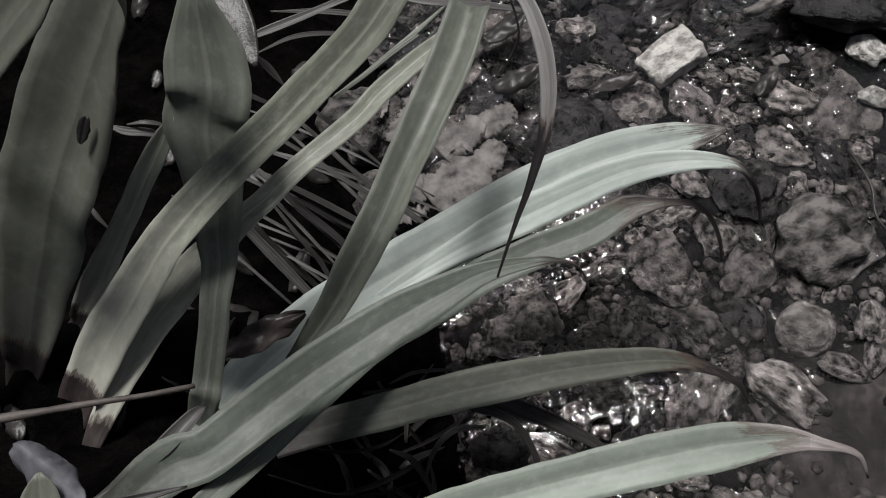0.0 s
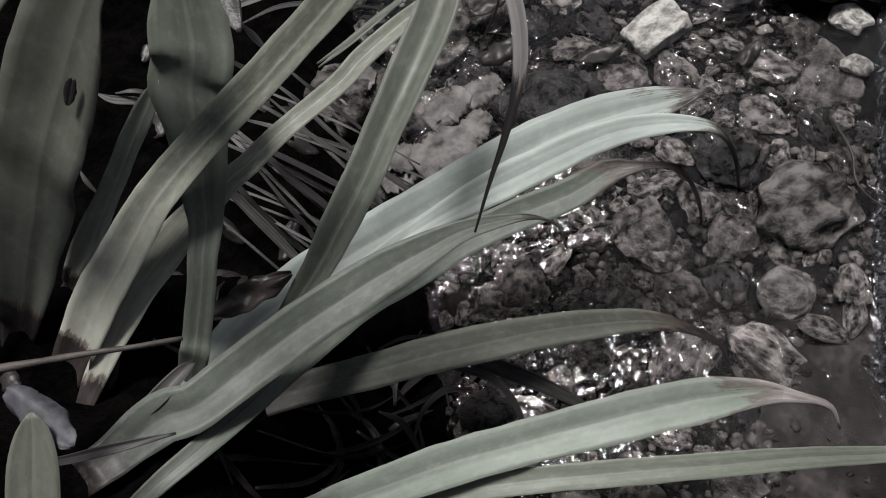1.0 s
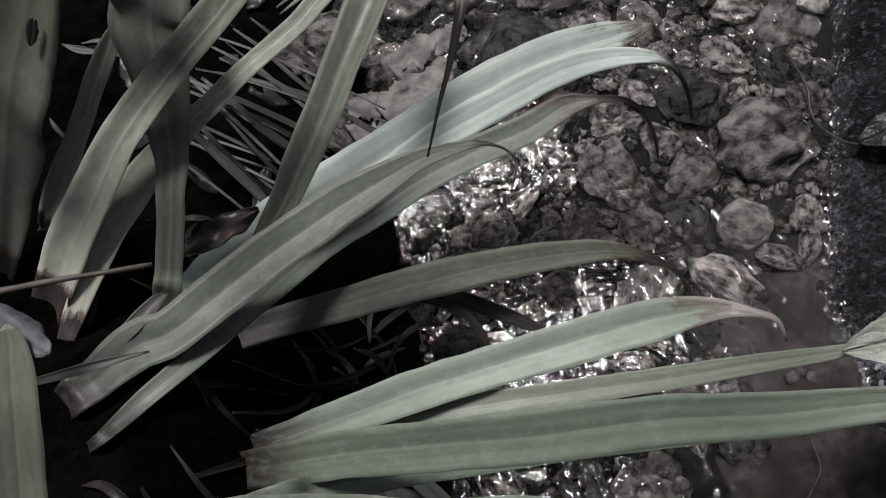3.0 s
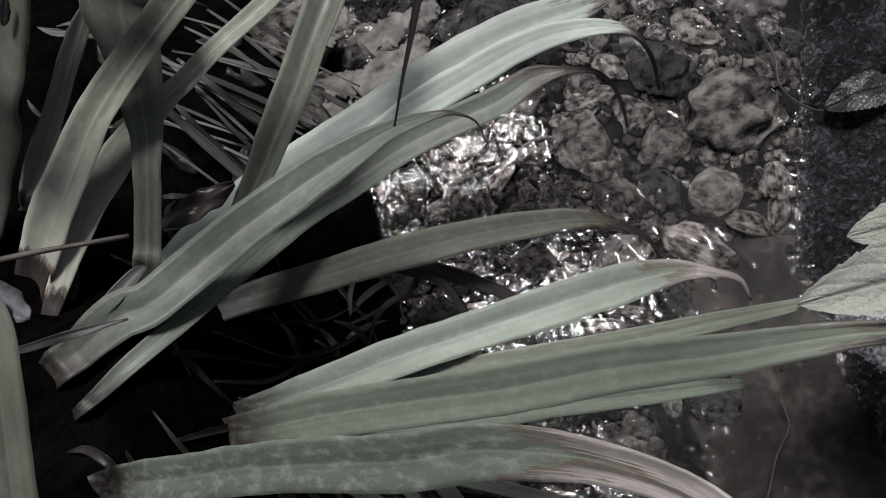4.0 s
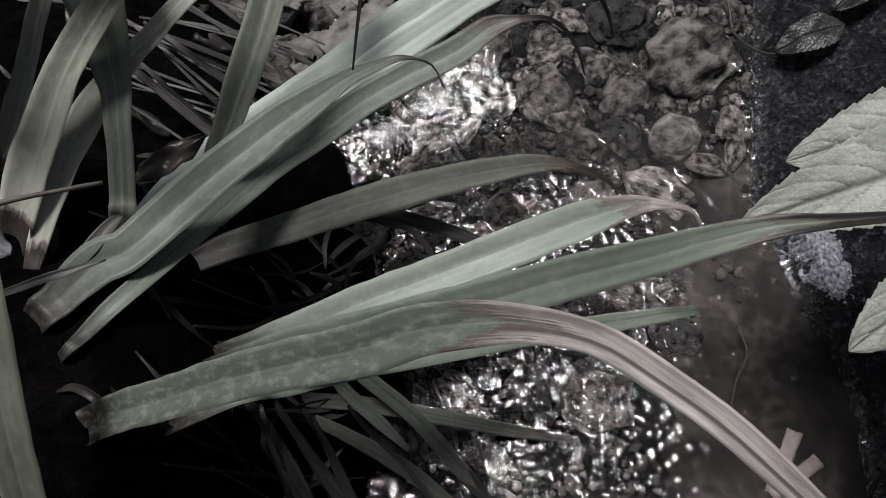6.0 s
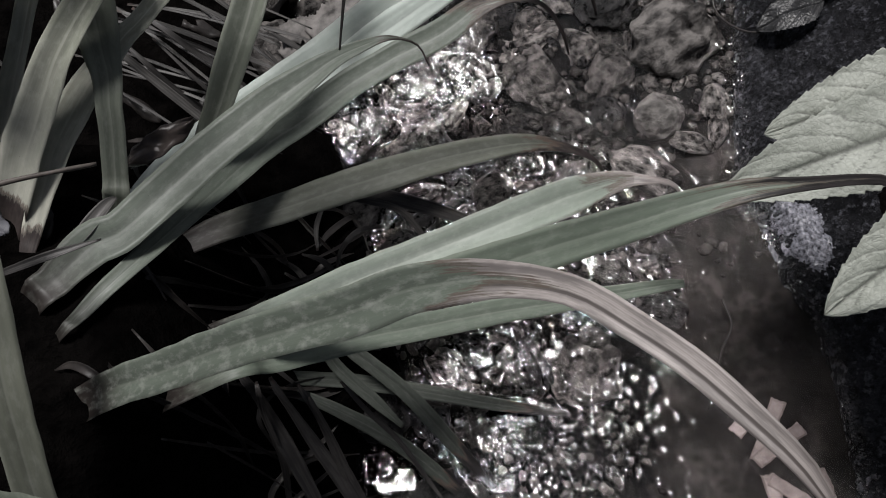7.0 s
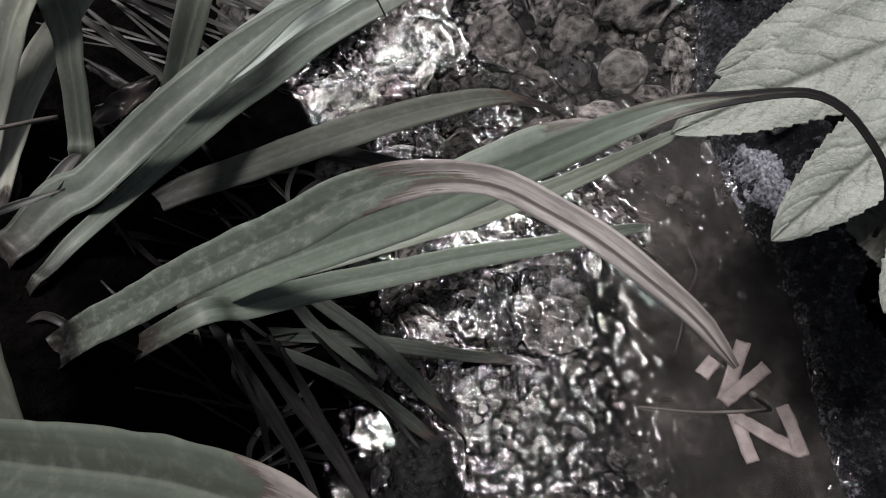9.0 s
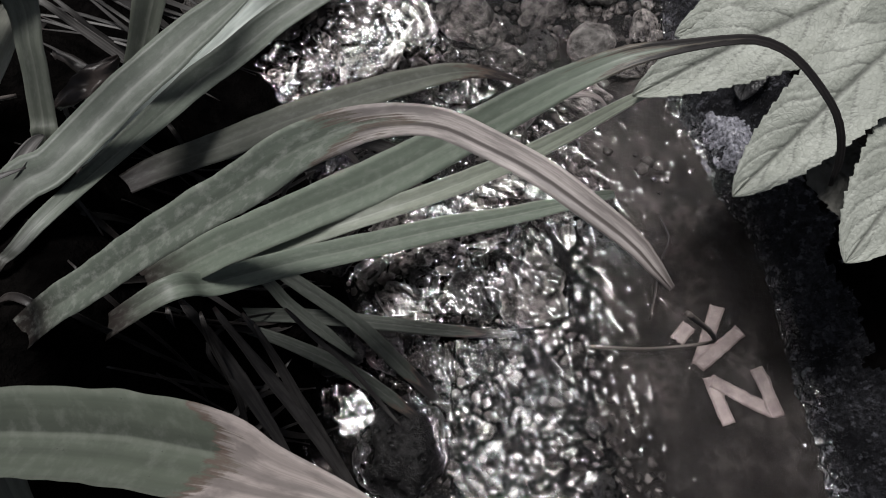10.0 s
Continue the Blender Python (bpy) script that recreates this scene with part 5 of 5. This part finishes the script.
# ---- dead stalks, curled leaves and litter ----
def tube(points, radius, seg=7, n=26):
    rows, _ = spline([(*p, radius) for p in points], n)
    bm = bmesh.new()
    tan = np.gradient(rows[:, :3], axis=0)
    rings = []
    for k in range(n):
        T = Vector(tan[k]).normalized()
        a = T.cross(Vector((0.3, 0.2, 1))).normalized()
        b = a.cross(T)
        r = radius * (1 - 0.45 * k / n) * (1 + 0.25 * noise.noise(Vector(rows[k, :3]) * 90))
        rings.append([bm.verts.new(Vector(rows[k, :3]) + r * (math.cos(6.2832 * j / seg) * a + math.sin(6.2832 * j / seg) * b)) for j in range(seg)])
    for k in range(n - 1):
        for j in range(seg):
            bm.faces.new((rings[k][j], rings[k][(j + 1) % seg], rings[k + 1][(j + 1) % seg], rings[k + 1][j]))
    bm.faces.new(rings[0]), bm.faces.new(rings[-1])
    bmesh.ops.recalc_face_normals(bm, faces=bm.faces)
    return bm


mesh_object("dead_stalk", tube([(-0.221, 0.139, 0.34), (-0.175, 0.137, 0.333), (-0.150, 0.137, 0.325), (-0.132, 0.140, 0.314)], 0.0022), TWIG, clump, "thin dry brown stalk across the leaf bases")
tagged(mesh_object("root", tube([(0.402, 0.33, 0.012), (0.398, 0.285, 0.018), (0.389, 0.252, 0.014), (0.395, 0.214, 0.026), (0.418, 0.196, 0.036), (0.45, 0.20, 0.034)], 0.0016), LITTER_DARK), "dark wet root bent over the bank's edge", "root")


def sheet(a, b, width, curl, mat_, name, seed, taper=0.6, hint=(0, 0, 1), parent=None, label="", n=16, m=9, lumps=0.12, ragged=0.0):
    """A dead leaf lying from a to b: a thin curled sheet with an uneven outline and a midrib."""
    a, b, h = Vector(a), Vector(b), Vector(hint).normalized()
    T = (b - a).normalized()
    side = T.cross(h).normalized()
    up = side.cross(T).normalized()
    span = (b - a).length
    bm = bmesh.new()
    top, bot = [], []
    for i in range(n):
        s = i / (n - 1)
        w = width * 0.5 * max(0.06, math.sin(math.pi * min(1, 0.08 + 0.9 * s)) ** taper)
        rt, rb = [], []
        for j in range(m):
            u = j / (m - 1) * 2 - 1
            ang = u * curl
            wig = 1 + 0.35 * noise.noise(Vector((s * 6, u * 2, seed))) + ragged * noise.noise(Vector((s * 17, u * 2, seed + 1)))
            off = (math.sin(ang) / curl if curl else u) * w * wig
            lift = (math.cos(ang) - 1) / max(curl, 0.01) * w + span * lumps * noise.noise(Vector((s * 3, u * 1.5, seed + 5))) - 0.0006 * (1 - min(1, abs(u) * 5))
            p = a + T * (s * span * (1 + 0.05 * noise.noise(Vector((u * 4, s, seed + 2))))) + side * off + up * lift
            rt.append(bm.verts.new(p + up * 0.0004)), rb.append(bm.verts.new(p - up * 0.0004))
        top.append(rt), bot.append(rb)
    for i in range(n - 1):
        for j in range(m - 1):
            bm.faces.new((top[i][j], top[i][j + 1], top[i + 1][j + 1], top[i + 1][j]))
            bm.faces.new((bot[i][j], bot[i + 1][j], bot[i + 1][j + 1], bot[i][j + 1]))
        bm.faces.new((top[i][0], top[i + 1][0], bot[i + 1][0], bot[i][0]))
        bm.faces.new((top[i][-1], bot[i][-1], bot[i + 1][-1], top[i + 1][-1]))
    for i in (0, n - 1):
        for j in range(m - 1):
            bm.faces.new((top[i][j], bot[i][j], bot[i][j + 1], top[i][j + 1]))
    bmesh.ops.recalc_face_normals(bm, faces=bm.faces)
    return mesh_object(name, bm, mat_, parent, label)


sheet((-0.182, 0.110, 0.373), (-0.156, 0.080, 0.370), 0.023, 1.5, CURL, "curled_dead_leaf", 3, parent=clump, label="pale curled dead leaf", hint=(0.3, -0.3, 0.9))
sheet((-0.145, 0.186, 0.240), (-0.090, 0.198, 0.243), 0.020, 0.9, SHINY, "curled_dead_leaf", 8, parent=clump, label="wet dark brown curled leaf", hint=(0.1, -0.4, 0.9))

sheet((-0.1490, 0.2620, 0.3795), (-0.1590, 0.2580, 0.3670), 0.0062, 0.1, LITTER_DARK, "dark_spot", 77, parent=clump, label="black blemish on a leaf", hint=(0.14, -0.5, 0.85), lumps=0.0)

# pale dead leaves heaped on the stones at the edge
for k, (x, y, z, dx, dy, w) in enumerate(((0.000, 0.345, 0.095, 0.055, 0.020, 0.050), (-0.035, 0.350, 0.080, 0.040, 0.012, 0.034), (-0.030, 0.372, 0.088, 0.045, -0.012, 0.030), (0.040, 0.360, 0.085, 0.035, 0.030, 0.030), (0.020, 0.395, 0.090, 0.045, 0.020, 0.035), (0.055, 0.335, 0.060, 0.030, 0.024, 0.026), (-0.055, 0.455, 0.085, 0.040, 0.020, 0.030), (-0.02, 0.42, 0.09, 0.03, 0.03, 0.026), (0.06, 0.42, 0.075, 0.04, 0.01, 0.03))):
    leaf = sheet((x, y, z), (x + dx, y + dy, z + 0.006), w, 0.3, LITTER, "dead_leaf", 20 + k, taper=0.3, lumps=0.05, ragged=0.45, n=30, m=11)
    tagged(leaf, "pale tan dead leaf lying on wet stones", "dead leaf", "leaf litter")
for k, (x, y, z, dx, dy, w) in enumerate(((0.190, 0.476, 0.012, 0.060, 0.006, 0.022), (0.090, 0.480, 0.055, 0.055, 0.010, 0.030), (0.365, 0.500, 0.045, 0.060, 0.010, 0.018), (0.10, 0.55, 0.05, 0.05, 0.02, 0.03), (0.35, 0.42, 0.01, 0.03, 0.02, 0.02))):
    leaf = sheet((x, y, z), (x + dx, y + dy, z + 0.004), w, 0.9, LITTER_DARK if k != 2 else LITTER, "dead_leaf", 40 + k)
    tagged(leaf, "wet dark dead leaf caught on the stream bed", "dead leaf", "wet leaves")
_rng = random.Random(11)
for k in range(26):
    x, y = _rng.uniform(-0.30, -0.02), _rng.uniform(0.16, 0.62)
    if y > 0.33:
        x += 0.06
    z = ground_z(x, y) + 0.004
    ang, ln = _rng.uniform(0, 6.28), _rng.uniform(0.018, 0.05)
    leaf = sheet((x, y, z), (x + ln * math.cos(ang), y + ln * math.sin(ang), ground_z(x + ln * math.cos(ang), y + ln * math.sin(ang)) + 0.005), ln * _rng.uniform(0.4, 0.7), _rng.uniform(0.3, 1.0), LITTER_DARK, "dead_leaf", 60 + k, n=10, m=6)
    tagged(leaf, "brown dead leaf lying on the black soil", "dead leaf", "soil litter")

# a mat of dead blades hanging down the soil bank behind the living leaves
_rng = random.Random(33)
for k in range(13):
    q = _rng.random()
    x, y, z = -0.200 + 0.085 * q + _rng.uniform(-0.015, 0.015), 0.36 + 0.09 * q + _rng.uniform(-0.015, 0.015), 0.15 + _rng.uniform(-0.02, 0.03)
    ln, ang = _rng.uniform(0.14, 0.22), -0.75 + _rng.uniform(-0.3, 0.25)
    dx, dy = ln * math.cos(ang), ln * math.sin(ang)
    w = _rng.uniform(0.002, 0.004)
    strap_leaf(clump, [(x, y, z, 0.001), (x + 0.3 * dx, y + 0.3 * dy, z - 0.002, w), (x + 0.7 * dx, y + 0.7 * dy, z - 0.018, w), (x + dx, y + dy, z - 0.04, 0.0008)], (0.1, -0.3, 0.9), fold=0.4, dry_from=0, mat=DEAD if k % 3 else STRAW, base_len=0, thick=0.0005, flutter=0.3, name="dead_blade")


# ---- broad toothed leaves hanging in over the bank ----
def toothed_leaf(parent, tip, base, width, hint, seed, mat_, bend=0.02, side_bend=0.0, blunt=0.5, teeth=22, name="leaf"):
    """A broad leaf with a sunken vein net, puckered between the veins, and a saw-toothed margin. It runs from base to tip."""
    tip, base, h = Vector(tip), Vector(base), Vector(hint).normalized()
    T = (tip - base).normalized()
    side = T.cross(h).normalized()
    up = side.cross(T).normalized()
    span = (tip - base).length
    n, m = 140, 45
    bm = bmesh.new()
    vl = bm.verts.layers.float.new("vein")
    top, bot = [], []
    for i in range(n):
        s = i / (n - 1)
        w = width * 0.5 * (math.sin(math.pi * s ** 0.8) ** 0.75 * (1 - blunt) + blunt * min(1, 4.5 * s) * (1 - s ** 5) ** 0.8) + 0.0006
        saw = (s * teeth) % 1.0
        saw2 = (s * teeth * 2.7 + 0.3) % 1.0
        rt, rb = [], []
        for j in range(m):
            u = j / (m - 1) * 2 - 1
            a = abs(u)
            cut = 1 - (0.085 * saw + 0.03 * saw2) * max(0.0, (a - 0.72) / 0.28)
            off = u * w * cut
            ph = s * 9.5 - a * (1.35 + 0.3 * s) * width / span * 4.0 + (0.5 if u > 0 else 0) + 0.25 * noise.noise(Vector((s * 5, u * 3, seed + 8)))
            d1 = abs((ph % 1.0) - 0.5) * 2
            side_vein = math.exp(-((1 - d1) / 0.13) ** 2)
            ph2 = s * 26 + a * 9 + 2.5 * noise.noise(Vector((s * 12, u * 5, seed)))
            net = math.exp(-((1 - abs((ph2 % 1.0) - 0.5) * 2) / 0.22) ** 2) * 0.62 + 0.12 * max(0, noise.noise(Vector((s * 42, u * 13, seed))))
            rib = math.exp(-(a / 0.06) ** 2)
            vein = min(1.0, max(rib, side_vein * (1 - 0.35 * a), net))
            lift = -bend * (4 * (s - 0.45) ** 2) + 0.12 * w * a - 0.0008 * side_vein - 0.0016 * rib - 0.0005 * net + 0.0007 * noise.noise(Vector((s * 55, u * 22, seed + 6))) + 0.004 * noise.noise(Vector((s * 4, u * 1.6, seed + 3)))
            p = base + T * (s * span) + side * (off + side_bend * math.sin(math.pi * s)) + up * lift
            t, b = bm.verts.new(p + up * 0.0002), bm.verts.new(p - up * 0.0002)
            t[vl] = b[vl] = vein
            rt.append(t), rb.append(b)
        top.append(rt), bot.append(rb)
    for i in range(n - 1):
        for j in range(m - 1):
            bm.faces.new((top[i][j], top[i][j + 1], top[i + 1][j + 1], top[i + 1][j]))
            bm.faces.new((bot[i][j], bot[i + 1][j], bot[i + 1][j + 1], bot[i][j + 1]))
        bm.faces.new((top[i][0], top[i + 1][0], bot[i + 1][0], bot[i][0]))
        bm.faces.new((top[i][-1], bot[i][-1], bot[i + 1][-1], top[i + 1][-1]))
    bmesh.ops.recalc_face_normals(bm, faces=bm.faces)
    return mesh_object(name, bm, mat_, parent)


shoot = tagged(new("broad_leaf_shoot"), "shoot with pale grey-green toothed and veined leaves", "plant")
toothed_leaf(shoot, (0.207, 0.004, 0.238), (0.405, -0.022, 0.275), 0.066, (-0.05, -0.15, 1), 1, BROAD, 0.012, blunt=0.25)
toothed_leaf(shoot, (0.258, 0.036, 0.228), (0.42, 0.000, 0.262), 0.060, (0.0, -0.1, 1), 2, BROAD, 0.012, blunt=0.45)
toothed_leaf(shoot, (0.219, -0.089, 0.255), (0.40, -0.040, 0.290), 0.056, (-0.1, -0.1, 1), 3, BROAD, 0.014, blunt=0.9)
toothed_leaf(shoot, (0.255, -0.152, 0.245), (0.41, -0.070, 0.285), 0.070, (-0.1, -0.1, 1), 4, BROAD, 0.012, blunt=0.85)
toothed_leaf(shoot, (0.312, -0.150, 0.195), (0.288, -0.075, 0.228), 0.042, (-0.2, -0.1, 1), 6, DULL, 0.016, blunt=0.5, teeth=9, name="withered_leaf")
# five unseen leaves, added out of view to shade the bank
toothed_leaf(shoot, (0.330, -0.230, 0.300), (0.44, -0.100, 0.300), 0.085, (0.0, -0.1, 1), 11, BROAD, 0.014, blunt=0.6)
toothed_leaf(shoot, (0.400, -0.300, 0.285), (0.47, -0.130, 0.310), 0.090, (0.1, -0.1, 1), 12, BROAD, 0.014, blunt=0.6)
toothed_leaf(shoot, (0.268, -0.300, 0.300), (0.41, -0.190, 0.310), 0.095, (0.0, -0.1, 1), 14, BROAD, 0.014, blunt=0.7)
toothed_leaf(shoot, (0.310, -0.390, 0.290), (0.45, -0.240, 0.310), 0.095, (0.1, -0.1, 1), 15, BROAD, 0.014, blunt=0.7)
toothed_leaf(shoot, (0.500, -0.180, 0.300), (0.45, -0.040, 0.305), 0.085, (0.2, -0.1, 1), 13, BROAD, 0.014, blunt=0.6)
mesh_object("stem", tube([(0.62, 0.02, 0.05), (0.56, 0.0, 0.18), (0.48, -0.02, 0.26), (0.40, -0.03, 0.278)], 0.003), TWIG, shoot)
for x, y, z, ang, ln in ((0.400, 0.205, 0.042, -0.1, 0.062), (0.460, 0.215, 0.058, 0.3, 0.065), (0.36, 0.035, 0.045, 0.7, 0.05)):
    low = toothed_leaf(None, (x, y, z), (x + ln * math.cos(ang), y + ln * math.sin(ang), z + 0.012), ln * 0.62, (0, 0, 1), x * 9, WETLEAF, 0.006, blunt=0.5, teeth=12, name="fallen_leaf")
    tagged(low, "dark wet toothed leaf lying on the concrete bank", "fallen leaf", "leaves on the bank")


# ---- painted letters on the channel floor ----
def stroke(bm, a, b, w, lift):
    """One brushed stroke: a thin film of paint that follows the floor, with worn edges."""
    a, b = Vector((*a, 0)), Vector((*b, 0))
    d = (b - a).normalized()
    q = Vector((-d.y, d.x, 0))
    n, m = 22, 6
    hi, lo = [], []
    for i in range(n):
        rh, rl = [], []
        for j in range(m):
            u = j / (m - 1) - 0.5
            c = a + (b - a) * (i / (n - 1))
            c = c + d * 0.001 * noise.noise(Vector((u * 5, i // (n - 1), lift * 900))) + q * (u * w * (1 + 0.08 * noise.noise(Vector((c.x * 160, c.y * 160, 1 + round(u)))) + 0.05 * noise.noise(Vector((c.x * 500, c.y * 500, round(u))))))
            z = ground_z(c.x, c.y) + lift
            rh.append(bm.verts.new((c.x, c.y, z + 0.0011))), rl.append(bm.verts.new((c.x, c.y, z - 0.003)))
        hi.append(rh), lo.append(rl)
    for i in range(n - 1):
        for j in range(m - 1):
            bm.faces.new((hi[i][j], hi[i][j + 1], hi[i + 1][j + 1], hi[i + 1][j]))
        bm.faces.new((hi[i][0], hi[i + 1][0], lo[i + 1][0], lo[i][0]))
        bm.faces.new((hi[i][-1], lo[i][-1], lo[i + 1][-1], hi[i + 1][-1]))
    for i in (0, n - 1):
        for j in range(m - 1):
            bm.faces.new((hi[i][j], lo[i][j], lo[i][j + 1], hi[i][j + 1]))
    bmesh.ops.recalc_face_normals(bm, faces=bm.faces)


def letter(strokes, label):
    bm = bmesh.new()
    for k, (a, b, w) in enumerate(strokes):
        stroke(bm, a, b, w, 0.0004 * k)
    ob = mesh_object("letter", bm, PAINT)
    return tagged(ob, label, "letter", "painted letters")


letter([((0.2170, -0.165), (0.2100, -0.207), 0.0115), ((0.2170, -0.1690), (0.2480, -0.214), 0.0115), ((0.2570, -0.176), (0.2500, -0.219), 0.0115)], "pinkish painted letter N under the water")
letter([((0.2565, -0.1145), (0.2140, -0.153), 0.0125), ((0.2620, -0.1420), (0.2135, -0.1535), 0.0120)], "pinkish painted letter V under the water")
letter([((0.2080, -0.1260), (0.2260, -0.1180), 0.0130)], "broken pinkish letter stroke under the water")


def wet_sheen(cx, cy, rx, ry):
    """The sheen on the wet rough concrete, put in as a low pale crumbly patch on the bank's edge."""
    bm = bmesh.new()
    n = 70
    grid = []
    for i in range(n):
        row = []
        for j in range(n):
            u, v = i / (n - 1) * 2 - 1, j / (n - 1) * 2 - 1
            x, y = cx + u * rx, cy + v * ry
            d = x - edge_x(y)
            floor = 0.017 + 0.31 * (d - 0.011) if d > 0.011 else 0.003 + 1.2 * d
            r = u * u + v * v + 0.5 * noise.noise(Vector((x * 60, y * 60, 4)))
            z = floor + 0.006 - 0.014 * r + 0.003 * noise.noise(Vector((x * 260, y * 260, 1))) + 0.0025 * noise.noise(Vector((x * 620, y * 620, 2)))
            row.append(bm.verts.new((x, y, z)))
        grid.append(row)
    for i in range(n - 1):
        for j in range(n - 1):
            bm.faces.new((grid[i][j], grid[i + 1][j], grid[i + 1][j + 1], grid[i][j + 1]))
    return tagged(mesh_object("sheen_patch", bm, PALE_SHEEN), "bluish sheen on the wet bank, built as a pale patch", "grit", kind="stuff")


wet_sheen(0.342, 0.000, 0.027, 0.064)

mesh_object("dry_thread", tube([(0.0985, -0.1627, 0.4634), (0.1108, -0.1681, 0.4308), (0.1150, -0.1675, 0.4043), (0.0980, -0.1598, 0.3983), (0.0810, -0.1500, 0.3963)], 0.0009), TWIG, near_clump, "thin dry thread at a withered leaf tip")

tagged(mesh_object("twig", tube([(0.251, -0.018, 0.0090), (0.247, -0.043, 0.0090), (0.228, -0.060, 0.0095), (0.209, -0.084, 0.0090), (0.195, -0.100, 0.0080)], 0.0011), LITTER_DARK), "thin dark twig lying in the shallow channel", "twig")
